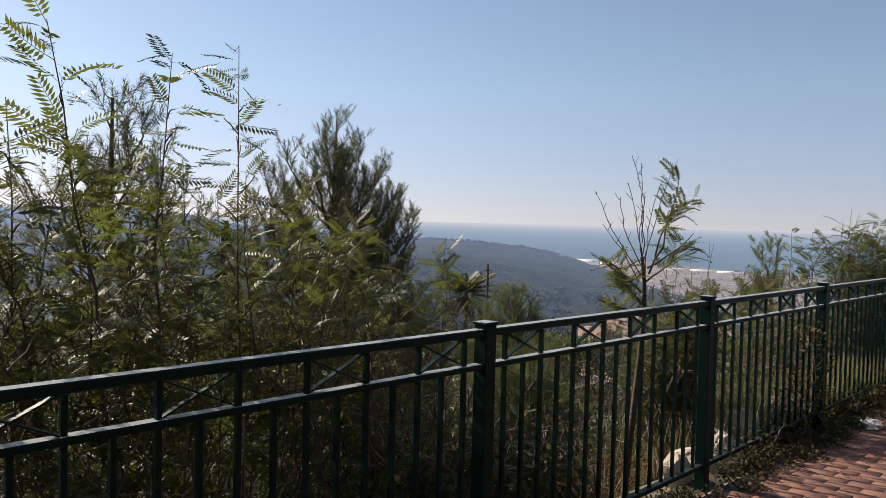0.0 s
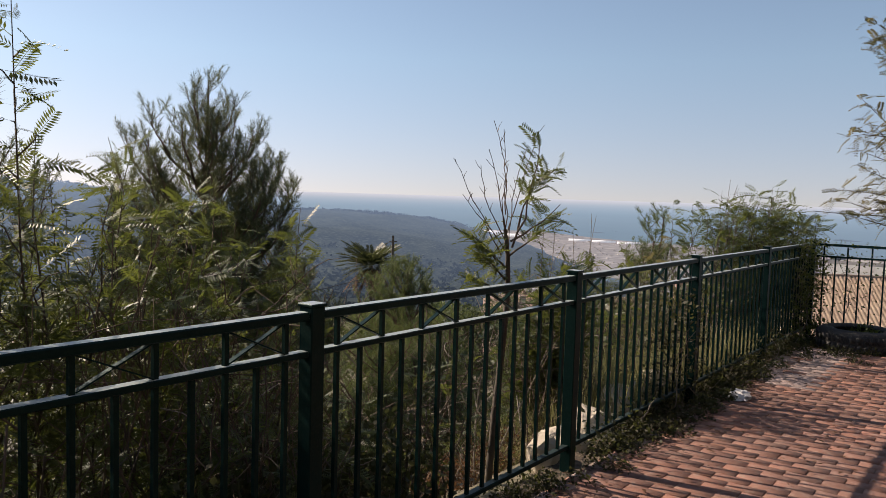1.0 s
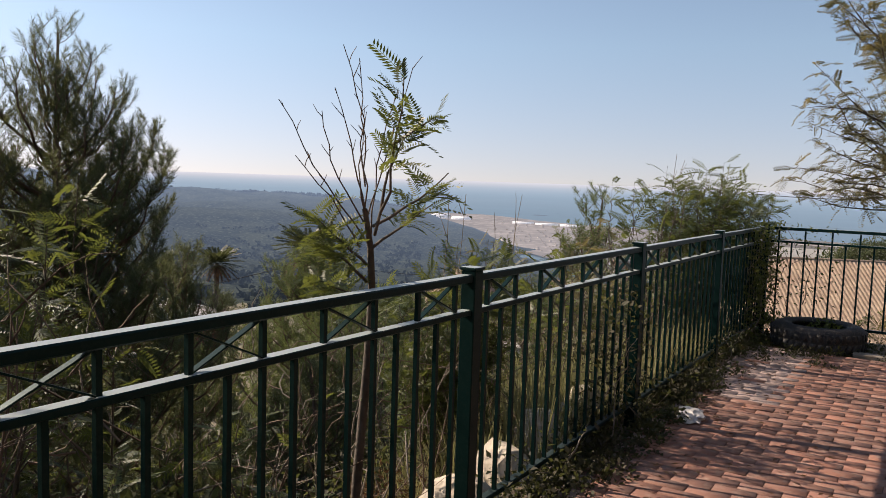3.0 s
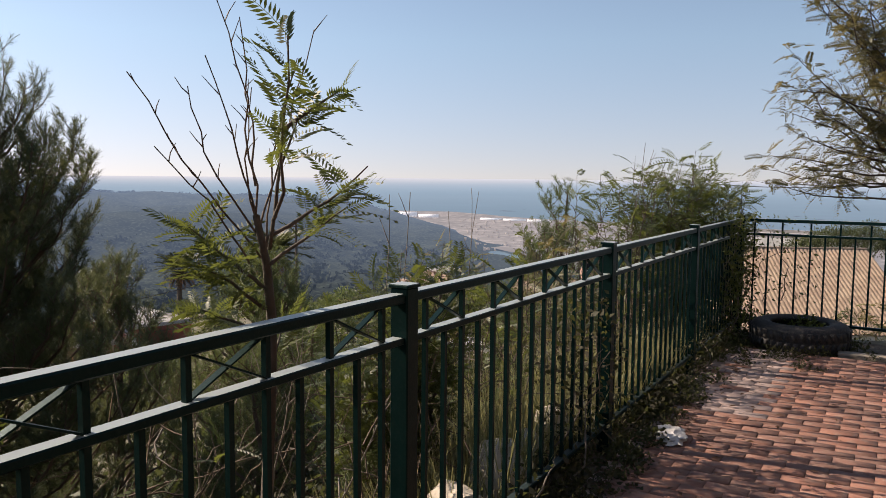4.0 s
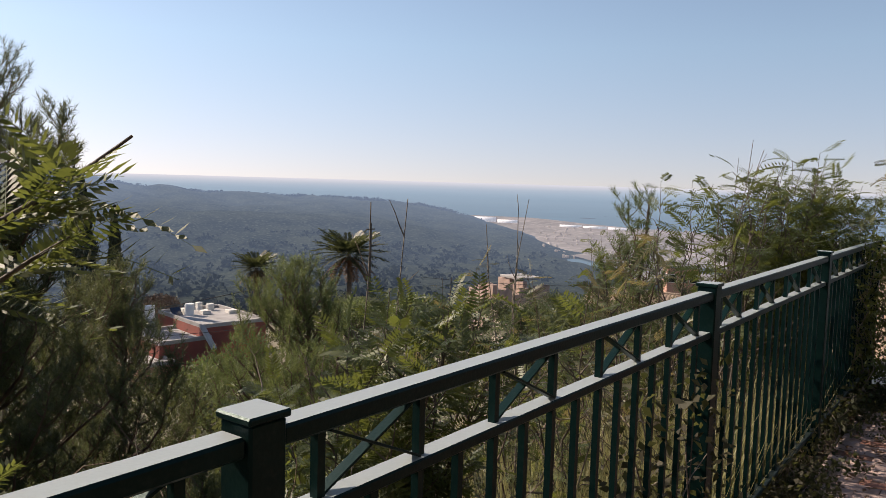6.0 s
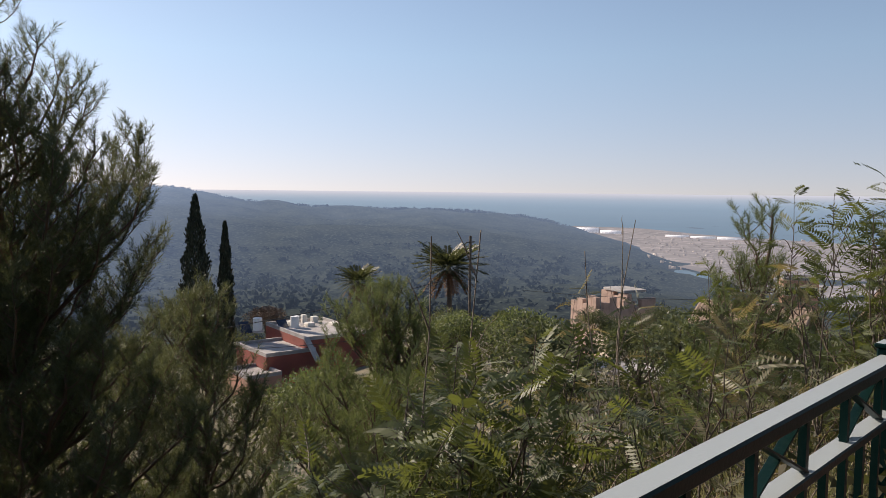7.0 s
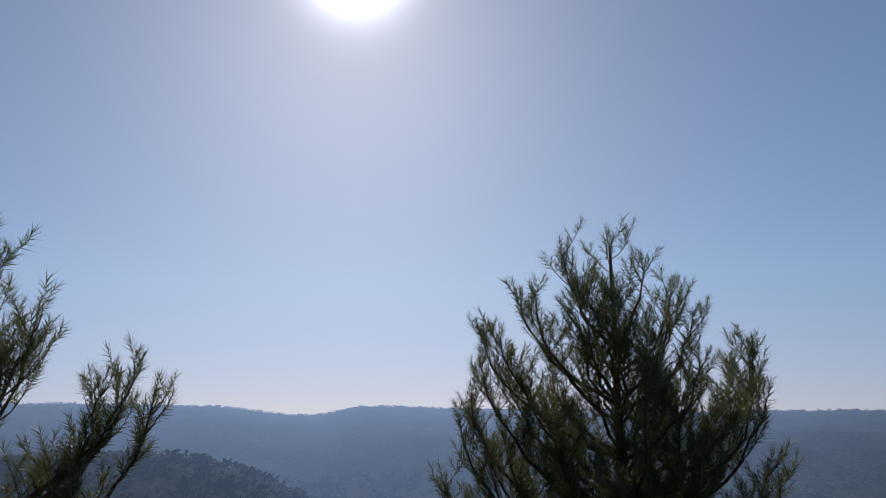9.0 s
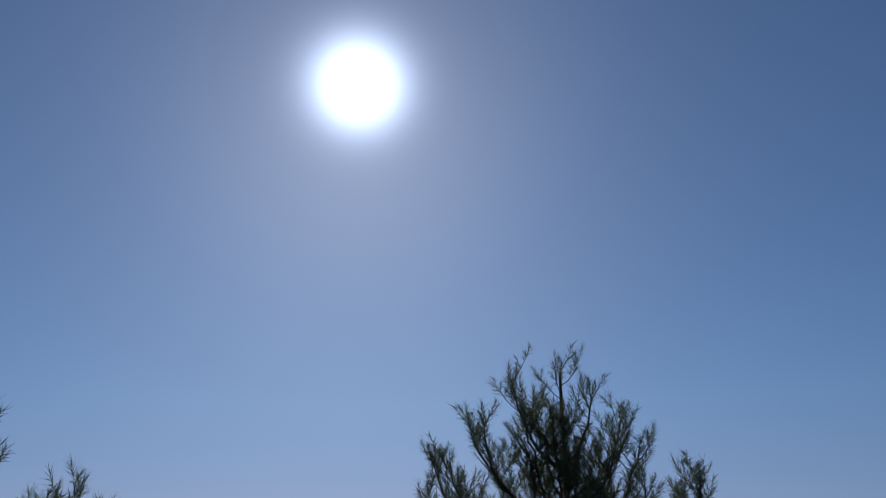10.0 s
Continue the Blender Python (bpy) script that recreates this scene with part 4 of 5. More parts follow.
# far and ridge woods wear the hill material with its painted haze
WOOD_DOMES = [clump(16, 0.5, 0.55, 0.42, 190 + k) for k in range(3)]
fa = np.radians(np.r_[far_rng.uniform(-50, 10, 2600), far_rng.uniform(10, 62, 1000)])
fr = 150 + 300 * far_rng.random(3600) ** 0.8
cover("far_woods", WOOD_DOMES, np.stack([fr * np.sin(fa), fr * np.cos(fa)], -1), 8, M_HILL, "dark scrub oaks dotting the far slopes, haze painted in", "woods", 2.5, 6.0, -0.6)
fa = np.radians(far_rng.uniform(-50, 58, 2600))
fr = 690 + 26 * far_rng.random(2600)
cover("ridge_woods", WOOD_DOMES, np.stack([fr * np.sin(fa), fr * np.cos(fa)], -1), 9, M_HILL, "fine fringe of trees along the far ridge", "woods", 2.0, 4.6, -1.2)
cover("thicket_scrub", DOMES, spread(60, -5.6, -0.8, 0.35, 1.9, 12), 12, M_SCRUB, "dark tangled scrub under the saplings", "scrub", 0.8, 1.5)
cover("dry_scrub", DOMES, spread(150, -6.0, 8.0, 0.4, 6.0, 2), 2, M_LEAF_DRY, "rusty brown dead scrub among the bushes", "dry scrub", 0.4, 0.9)
cover("grass", BLADES, np.concatenate([spread(60, 0.9, 6.6, 0.3, 1.6, 3), spread(420, 0.9, 4.4, 0.15, 1.2, 13)]), 3, M_GRASS, "dry yellow grass at the foot of the fence", "grass", 0.6, 1.3)
cover("tall_grass", BLADES, spread(70, 1.2, 3.8, 0.3, 1.5, 14), 14, M_GRASS, "tall pale dry grass below the fence", "grass", 1.1, 2.2)
cover("weeds", LOW, np.concatenate([spread(70, -4.0, 5.6, -0.26, 0.1, 4), spread(80, 0.3, 3.6, -0.24, 0.05, 24), spread(30, 4.4, 5.9, -1.0, 0.1, 5), spread(14, 5.1, 5.9, -3.0, -0.4, 6)]), 4, M_SCRUB, "low weeds and fallen leaves along the paving edge", "weeds", 0.22, 0.65, 0.0)


def fallen_leaves():
    rng = np.random.default_rng(91)
    s = Soup()
    leaf = (np.array([(0, 0, 0), (0.02, 0.009, 0.006), (0.045, 0, 0.003), (0.02, -0.009, 0.007)]), np.array([(0, 1, 2, 3)]))
    n = 900
    x = np.r_[rng.uniform(-1, 5.8, n // 2), rng.uniform(-1, 5.5, n // 2)]
    y = np.r_[-0.05 - 0.3 * rng.random(n // 2), -0.3 - 2.4 * rng.random(n // 2) ** 2]
    a = rng.uniform(0, 2 * np.pi, n)
    m = frames(np.stack([x, y, np.where(y > -0.1, -0.03, 0.006)], -1), np.stack([np.cos(a), np.sin(a), 0 * a], -1), rng, rng.uniform(0.5, 1.3, n), 0.15)
    s.scatter(leaf, m)
    tagged(part("fallen_leaves", s.mesh("fallen_leaves"), M_LEAF_DRY), "scattered dry brown leaves on the paving", "leaves", kind="stuff")


fallen_leaves()


def vine(name, boxes, seed, mat, label):
    """A creeper: stems and small leaves through the pickets. boxes: (x0, x1, y0, y1, z0, z1, leaves)."""
    rng = np.random.default_rng(seed)
    leaves, stems = Soup(), []
    leaf = (np.array([(0, 0, 0), (0.016, 0.010, 0.002), (0.036, 0, -0.008), (0.016, -0.010, 0.002)]), np.array([(0, 1, 2, 3)]))
    for x0, x1, y0, y1, z0, z1, n in boxes:
        n = int(n * 1.9)
        p = np.stack([rng.uniform(x0, x1, n), rng.uniform(y0, y1, n), z0 + (z1 - z0) * rng.random(n)], -1)
        d = rng.normal(0, 1, (n, 3)) + (0, -0.4, -0.1)
        leaves.scatter(leaf, frames(p, d, rng, rng.uniform(0.6, 1.4, n), 0.8))
        for k in range(max(3, n // 170)):
            a = (rng.uniform(x0, x1), rng.uniform(y0, y1), z0)
            s = Soup()
            s.tube(bent(a, (rng.uniform(x0, x1), rng.uniform(y0, y1), rng.uniform(z0 + 0.5 * (z1 - z0), z1)), rng, 0.12, 8), 0.006, 0.002, 4)
            stems.append(s)
    ob = new(name)
    for s in stems:
        part("stem", s.mesh("stem"), M_BARK_PALE, ob)
    part("foliage", leaves.mesh("foliage"), mat, ob)
    return tagged(ob, label, "creeper", "creepers on the fence")


vine("creeper", [(5.0, 6.1, -0.16, 0.14, 0.0, 1.15, 1500), (5.85, 6.15, -0.7, 0.1, 0.3, 1.12, 170)], 92, M_LEAF, "leafy green creeper over the fence corner")
vine("creeper", [(1.35, 2.2, -0.08, 0.16, 0.0, 0.85, 420)], 93, M_SCRUB, "dark leafy creeper through the fence pickets")
vine("creeper", [(2.3, 3.4, -0.14, 0.06, 0.0, 0.16, 160), (3.8, 4.8, -0.14, 0.1, 0.0, 0.24, 200), (0.2, 1.4, -0.12, 0.12, 0.0, 0.2, 120)], 94, M_SCRUB, "low dark leafy creeper along the fence foot")


def rock(name, at, size, seed, mat, label, category):
    rng = np.random.default_rng(seed)
    bm = bmesh.new()
    bmesh.ops.create_icosphere(bm, subdivisions=2, radius=1.0)
    for v in bm.verts:
        k = 1 + 0.28 * noise.noise(v.co * 1.3 + Vector((seed, 0, 0))) + 0.12 * noise.noise(v.co * 4.0 + Vector((0, seed, 0)))
        v.co = Vector((v.co.x * size[0] * k, v.co.y * size[1] * k, v.co.z * size[2] * k))
    return tagged(part(name, bm, mat, at=pose(*at, 0, 0, rng.uniform(0, 90))), label, category, "stones at the fence foot")


for k, (x, y, z, sx, sy, sz) in enumerate([(0.08, 0.2, -0.02, 0.13, 0.10, 0.13), (0.42, 0.24, -0.07, 0.2, 0.12, 0.14), (0.8, 0.24, -0.06, 0.17, 0.12, 0.18), (1.22, 0.26, -0.04, 0.2, 0.14, 0.24), (-0.75, 0.45, -0.25, 0.18, 0.14, 0.12), (1.55, 0.24, -0.05, 0.13, 0.11, 0.2), (1.86, 0.26, -0.04, 0.16, 0.14, 0.26), (2.3, 0.26, -0.06, 0.18, 0.13, 0.2)]):
    rock("stone", (x, y, z), (sx, sy, sz), 3 + k, M_STONE, "pale weathered limestone block at the fence foot", "stone")

# ---- tyre, beam, crumpled bag ----
M_RUBBER = material("old_tyre_rubber", (0.018, 0.018, 0.019), 0.75, (0.04, 0.037, 0.035), 7, bump=0.3, bump_scale=60, fine=(0.07, 0.06, 0.05))


def tyre(x, y, turn):
    ob = new("tyre")
    prof = [(0.235, 0.03), (0.25, 0.015), (0.32, 0.0), (0.385, 0.02), (0.41, 0.06), (0.415, 0.13), (0.41, 0.20), (0.385, 0.24), (0.32, 0.262), (0.25, 0.247), (0.235, 0.23), (0.27, 0.205), (0.36, 0.19), (0.375, 0.13), (0.36, 0.07), (0.27, 0.055)]
    seg = 48
    a = np.linspace(0, 2 * np.pi, seg, endpoint=False)
    v = np.array([(r * math.cos(t), r * math.sin(t), z) for t in a for r, z in prof])
    k = len(prof)
    q = np.array([(i * k + j, ((i + 1) % seg) * k + j, ((i + 1) % seg) * k + (j + 1) % k, i * k + (j + 1) % k) for i in range(seg) for j in range(k)])
    part("casing", mesh_from("casing", v, q), M_RUBBER, ob, smooth=True)
    s = Soup()
    for i in range(40):
        t = 2 * math.pi * i / 40
        for z, sl in ((0.085, 0.09), (0.175, -0.09)):
            b = np.array([(0.408 + dr, dt, dz) for dr in (0, 0.012) for dt in (-0.022, 0.022) for dz in (-0.036, 0.036)])
            b[:, 1] += b[:, 2] * sl * 4
            c, sn = math.cos(t), math.sin(t)
            w = np.stack([b[:, 0] * c - b[:, 1] * sn, b[:, 0] * sn + b[:, 1] * c, b[:, 2] + z], -1)
            s.add(w, np.array([(0, 1, 3, 2), (4, 6, 7, 5), (0, 4, 5, 1), (2, 3, 7, 6), (0, 2, 6, 4), (1, 5, 7, 3)]))
    part("tread", s.mesh("tread"), M_RUBBER, ob)
    bm = bmesh.new()
    bmesh.ops.create_circle(bm, cap_ends=True, segments=32, radius=0.35)
    part("soil", bm, M_SOIL, ob, at=pose(0, 0, 0.10))
    ob.matrix_basis = pose(x, y, -0.048, 0, 0, turn)
    tagged(ob, "old black tyre lying flat as a planter", "tyre")


tyre(5.45, -0.62, 10)
cover("planter_weeds", LOW, np.array([(5.4, -0.55), (5.55, -0.7), (5.35, -0.75), (5.75, -0.25)]), 9, M_LEAF, "small green weeds growing in and beside the tyre", "weeds", 0.5, 0.9, 0.12)
bm = boxed(-0.06, 0.06, -0.75, 0.75, 0, 0.07, bevel=0.008)
M_BEAM = material("grey_timber", (0.30, 0.25, 0.20), 0.85, (0.20, 0.165, 0.13), 5, bump=0.5, bump_scale=50)
tagged(part("timber_beam", bm, M_BEAM, at=pose(5.22, -1.7, -0.048, 0, 0, 4)), "weathered grey timber beam edging the paving", "beam")
bm = bmesh.new()
bmesh.ops.create_icosphere(bm, subdivisions=3, radius=1.0)
for v in bm.verts:
    k = 1 + 0.5 * noise.noise(v.co * 2.2) + 0.25 * noise.noise(v.co * 6.0)
    v.co = Vector((v.co.x * 0.13 * k, v.co.y * 0.08 * k, max(-0.02, v.co.z * 0.035 * k)))
M_BAG = material("pale_crumpled_plastic", (0.55, 0.52, 0.50), 0.45, (0.42, 0.40, 0.39), 20, bump=0.4, bump_scale=90)
tagged(part("crumpled_bag", bm, M_BAG, at=pose(2.28, -0.30, 0.015, 0, 0, 20)), "pale crumpled plastic bag on the paving edge", "litter")


# ---- the village below: houses, palms, cypresses ----
def polar(az, dist, z=0.0):
    return Vector((dist * math.sin(radians(az)), dist * math.cos(radians(az)), z))


def at_el(az, el, dist):
    return polar(az, dist, 1.43 + dist * math.tan(radians(el)))


M_RED = material("red_plaster", (0.28, 0.075, 0.055), 0.9, (0.22, 0.065, 0.05), 0.8, bump=0.3, bump_scale=12)
M_RUIN = material("old_stone_wall", (0.44, 0.31, 0.25), 0.9, (0.30, 0.21, 0.17), 0.9, bump=0.6, bump_scale=6)
M_PINK = material("pink_plaster", (0.50, 0.27, 0.19), 0.9, (0.42, 0.24, 0.18), 0.8, bump=0.3, bump_scale=12)
M_WHITE = material("white_plaster", (0.72, 0.69, 0.64), 0.85, (0.60, 0.57, 0.52), 0.9, bump=0.2, bump_scale=12)
M_ROOF = material("pale_flat_roof", (0.40, 0.375, 0.36), 0.85, (0.25, 0.235, 0.225), 0.7, bump=0.2, bump_scale=6)
M_TILE = material("pink_clay_tile", (0.33, 0.245, 0.175), 0.85, (0.23, 0.16, 0.115), 1.2, bump=0.3, bump_scale=15)
M_GLASS = material("dark_window_glass", (0.02, 0.025, 0.03), 0.08, bump=0)
M_TANK = material("white_tank", (0.75, 0.75, 0.74), 0.5, (0.66, 0.66, 0.65), 3, bump=0)
M_PANEL = material("solar_panel", (0.02, 0.03, 0.06), 0.15, bump=0)


def house(az, dist, z_roof, w, d, h, turn, wall, label, windows=3, parapet=True, roof_mat=None, storeys=1):
    ob = new("house")
    part("wall", boxed(-w / 2, w / 2, -d / 2, d / 2, -h, 0), wall, ob)
    part("roof", boxed(-w / 2 + 0.2, w / 2 - 0.2, -d / 2 + 0.2, d / 2 - 0.2, 0.004, 0.06), roof_mat or M_ROOF, ob)
    if parapet:
        for x0, x1, y0, y1 in ((-w / 2, w / 2, -d / 2, -d / 2 + 0.2), (-w / 2, w / 2, d / 2 - 0.2, d / 2), (-w / 2, -w / 2 + 0.2, -d / 2 + 0.2, d / 2 - 0.2), (w / 2 - 0.2, w / 2, -d / 2 + 0.2, d / 2 - 0.2)):
            part("parapet", boxed(x0, x1, y0, y1, 0.003, 0.32), M_ROOF if wall not in (M_STONE, M_RUIN) else wall, ob)
    for s in range(storeys):
        for k in range(windows):
            x = w * ((k + 0.5) / windows - 0.5)
            z = -1.9 - 2.8 * s
            win = part("window", boxed(x - 0.55, x + 0.55, -d / 2 - 0.05, -d / 2 + 0.02, z, z + 1.1), M_WHITE, ob)
            part("pane", boxed(x - 0.47, x + 0.47, -d / 2 - 0.06, -d / 2 - 0.045, z + 0.08, z + 1.02), M_GLASS, win)
            win = part("window", boxed(-w / 2 - 0.05, -w / 2 + 0.02, d * ((k + 0.5) / windows - 0.5) - 0.5, d * ((k + 0.5) / windows - 0.5) + 0.5, z, z + 1.1), M_WHITE, ob)
            yy = d * ((k + 0.5) / windows - 0.5)
            part("pane", boxed(-w / 2 - 0.06, -w / 2 - 0.045, yy - 0.42, yy + 0.42, z + 0.08, z + 1.02), M_GLASS, win)
    p = polar(az, dist, z_roof)
    ob.matrix_basis = pose(p.x, p.y, p.z, 0, 0, -az + turn)
    return tagged(ob, label, "house", "village houses")


def el_z(el, dist):
    return 1.43 + dist * math.tan(radians(el))


red_house = house(36.5, 71, el_z(-10.2, 71), 6.0, 9, 7, 26, M_RED, "red plastered flat-roofed house with pale parapets", 0)
part("sloping_coping", boxed(-0.22, 0.22, -2.6, 0.2, -0.12, 0.12, bevel=0.03), M_ROOF, red_house, "pale sloping coping", at=pose(-3.0, -4.6, 0.1, 34))
for vx, vy, vw, vh in ((-1.6, 2.4, 0.5, 0.5), (-0.2, 1.2, 0.8, 0.35), (1.2, 3.0, 0.6, 0.6), (2.0, 0.4, 0.9, 0.3), (0.4, 3.6, 0.5, 0.75)):
    part("roof_vent", boxed(vx, vx + vw, vy, vy + vw, 0.05, 0.05 + vh, bevel=0.03), M_WHITE, red_house)
house(33.6, 67, el_z(-11.5, 67), 4.6, 6, 6, 26, M_RED, "lower red wing with a pale flat roof", 0)
house(32.0, 63, el_z(-13.2, 63), 3.0, 4, 4, 26, M_PINK, "low pink plastered annex beside the red house", 0)
house(24.1, 62, el_z(-12.2, 62), 2.8, 4, 4, 10, M_WHITE, "small white flat-roofed house among trees", 1)
def ruin(az, dist, el, seed):
    """An old stone house that has lost its roof: walls of blocks with a stepped, broken top."""
    rng = np.random.default_rng(seed)
    ob = new("ruined_house")
    x = -4.2
    while x < 4.0:
        w = rng.uniform(0.7, 1.5)
        part("wall", boxed(x, x + w - 0.004, -0.35, 0.35, -8, rng.uniform(-1.1, 0.6), bevel=0.03), M_RUIN, ob)
        x += w
    y = 0.36
    while y < 5.0:
        w = rng.uniform(0.8, 1.6)
        part("side_wall", boxed(-4.2, -3.5, y, y + w - 0.004, -8, rng.uniform(-0.6, 0.7), bevel=0.03), M_RUIN, ob)
        part("side_wall", boxed(0.6, 1.3, y, y + w - 0.004, -8, rng.uniform(-0.3, 1.0), bevel=0.03), M_RUIN, ob)
        y += w
    part("slab", boxed(0.4, 4.0, 0.8, 5.2, 0.9, 1.2, bevel=0.03), M_ROOF, ob, "pale remaining roof slab")
    part("doorway", boxed(-1.4, -0.6, -0.37, -0.33, -4.6, -2.6), M_GLASS, ob)
    p = polar(az, dist, el_z(el, dist))
    ob.matrix_basis = pose(p.x, p.y, p.z, 0, 0, -az + 38)
    return tagged(ob, "old pinkish stone house with a broken roofline", "house", "village houses")


ruin(59.5, 99, -7.75, 113)
house(58.9, 84, el_z(-9.5, 84), 3.0, 3, 5, 34, M_STONE, "small old stone outbuilding with flat roof", 0)
house(60.3, 66, el_z(-12.6, 66), 6, 5, 4, 10, M_WHITE, "low house with a pale flat roof", 2)
house(-10.5, 60, el_z(-12.3, 60), 2.6, 5, 5, -12, M_WHITE, "small white house with a flat roof", 1)
house(-0.3, 56, el_z(-12.1, 56), 3.2, 4, 5, 10, M_PINK, "small tan plastered house", 1)
house(71, 105, el_z(-5.6, 105), 4, 4, 4, 10, M_PINK, "pale house among trees", 3)
house(84.0, 74, el_z(-3.75, 74), 9, 7, 5, -8, M_WHITE, "pale house with dark windows beyond the tiled roof", 3)


def tank(az, el, dist):
    p = at_el(az, el, dist)
    ob = new("water_tank")
    bm = bmesh.new()
    bmesh.ops.create_cone(bm, cap_ends=True, segments=20, radius1=0.42, radius2=0.42, depth=1.1)
    bmesh.ops.translate(bm, verts=bm.verts, vec=(0, 0, 0.75))
    part("drum", bm, M_TANK, ob)
    part("stand", boxed(-0.4, 0.4, -0.4, 0.4, 0, 0.2), M_ROOF, ob)
    part("solar_panel", box(bmesh.new(), -0.5, 0.5, -0.04, 0.04, 0, 1.2), M_PANEL, ob, at=pose(-0.9, 0.2, 0, -40))
    ob.location = p
    tagged(ob, "white solar water tank on a flat roof", "water tank", "roof tanks")


tank(32.3, -10.3, 70)
tank(35.0, -10.2, 72)


def tiled_house(az, dist, z_ridge, w, run, drop, turn):
    """A house with a pitched roof of clay tile rows that faces the terrace."""
    ob = new("tiled_house")
    n = int(w / 0.26)
    x = np.linspace(-w / 2, w / 2, n * 4 + 1)
    wave = 0.07 * np.abs(np.sin(np.arange(n * 4 + 1) * np.pi / 4))
    rows = 18
    v, q = [], []
    for j in range(rows + 1):
        u = j / rows
        for lip in (0.0, 0.035):
            v += [(xx, -run * u, -drop * u + ww + lip) for xx, ww in zip(x, wave)]
    k = len(x)
    for j in range(rows):
        a, b = (2 * j + 1) * k, (2 * j + 2) * k
        q += [(a + i, b + i, b + i + 1, a + i + 1) for i in range(k - 1)]
        c = (2 * j + 3) * k
        q += [(b + i, c + i, c + i + 1, b + i + 1) for i in range(k - 1)]
    part("roof", mesh_from("roof", np.array(v), np.array(q)), M_TILE, ob)
    part("back_roof", boxed(-w / 2, w / 2, 0, run, -0.2, 0.0), M_TILE, ob, at=pose(0, 0, 0, -math.degrees(math.atan2(drop, run))))
    part("wall", boxed(-w / 2 + 0.3, w / 2 - 0.3, -run + 0.4, run - 0.4, -drop - 3.5, -drop - 0.1), M_WHITE, ob)
    part("ridge", boxed(-w / 2, w / 2, -0.12, 0.12, -0.05, 0.14, bevel=0.05), M_TILE, ob)
    p = polar(az, dist, z_ridge)
    ob.matrix_basis = pose(p.x, p.y, p.z, 0, 0, -az + turn)
    tagged(ob, "house with a pinkish clay tiled pitched roof", "house", "village houses")


tiled_house(83.3, 54, el_z(-4.75, 54), 13, 8.5, 4.2, 20)
tiled_house(68.5, 60, el_z(-7.6, 60), 8, 5, 2.2, -15)


M_PALM = material("palm_leaf", (0.035, 0.045, 0.022), 0.5, (0.05, 0.055, 0.03), 0.8, bump=0, rand=0.35, island=True, translucent=(0.08, 0.09, 0.03))


def palm(az, dist, el, frond, seed, label):
    rng = np.random.default_rng(seed)
    top = at_el(az, el, dist)
    foot = float(land(top.x, top.y))
    ob = new("palm_tree")
    ob.location = (top.x, top.y, foot)
    off = Matrix.Translation((-top.x, -top.y, -foot))
    s = Soup()
    s.tube(bent((top.x, top.y, foot - 0.3), top, rng, 0.01, 14), 0.28, 0.22, 9)
    part("trunk", s.mesh("trunk"), M_BARK, ob, at=off)
    base = pinnate(34, frond, frond * 0.24, frond * 0.034, 0.085, seed)
    g, dry = Soup(), Soup()
    n = 64
    a = np.arange(n) * 2.399
    up = np.linspace(1.6, -0.75, n)
    d = np.stack([np.cos(a), np.sin(a), up], -1)
    m = frames(np.tile(np.array(top), (n, 1)), d, rng, rng.uniform(0.8, 1.1, n), 0.1)
    g.scatter(base, m[:52])
    dry.scatter(base, m[52:])
    part("fronds", g.mesh("fronds"), M_PALM, ob, at=off)
    part("dry_fronds", dry.mesh("dry_fronds"), M_LEAF_DRY, ob, "brown hanging dead fronds", at=off)
    tagged(ob, label, "palm tree", "palms in the village")


palm(46.5, 72, -5.6, 3.3, 101, "tall date palm with brown hanging fronds")
palm(39.7, 72, -6.7, 2.2, 102, "smaller date palm with arching fronds")


def cypress(az, dist, el_top, width, seed):
    rng = np.random.default_rng(seed)
    top = at_el(az, el_top, dist)
    foot = float(land(top.x, top.y))
    h = top.z - foot
    ob = new("cypress_tree")
    ob.location = (top.x, top.y, foot)
    s = Soup()
    s.tube(bent((0, 0, -0.3), (0, 0, h * 0.9), rng, 0.003, 8), 0.16, 0.03, 7)
    part("trunk", s.mesh("trunk"), M_BARK, ob)
    n = 9000
    u = rng.random(n) ** 0.8
    lump = 1 + 0.16 * np.sin(u * 40 + rng.normal(0, 0.3, n)) + rng.normal(0, 0.10, n)
    r = width / 2 * np.minimum(1, (1 - u) * 2.1) ** 0.75 * lump * np.sqrt(rng.uniform(0.25, 1, n))
    a = rng.uniform(0, 2 * np.pi, n)
    p = np.stack([r * np.cos(a), r * np.sin(a), u * h], -1)
    d = np.stack([np.cos(a) * 0.25, np.sin(a) * 0.25, np.ones(n)], -1) + rng.normal(0, 0.12, (n, 3))
    flake = (np.array([(0, 0, 0), (0.18, 0.07, 0.02), (0.42, 0, 0), (0.18, -0.07, -0.02)]), np.array([(0, 1, 2, 3)]))
    g = Soup()
    g.scatter(flake, frames(p, d, rng, rng.uniform(0.6, 1.2, n), 1.0))
    part("crown", g.mesh("crown"), M_CYPRESS, ob)
    tagged(ob, "tall dark narrow cypress", "cypress tree", "cypresses in the village")


M_CYPRESS = material("cypress_leaf", (0.018, 0.028, 0.016), 0.7, (0.026, 0.036, 0.02), 0.8, bump=0, rand=0.35, island=True)
cypress(28.0, 75, -0.5, 2.9, 111)
cypress(30.05, 77, -2.45, 1.6, 112)


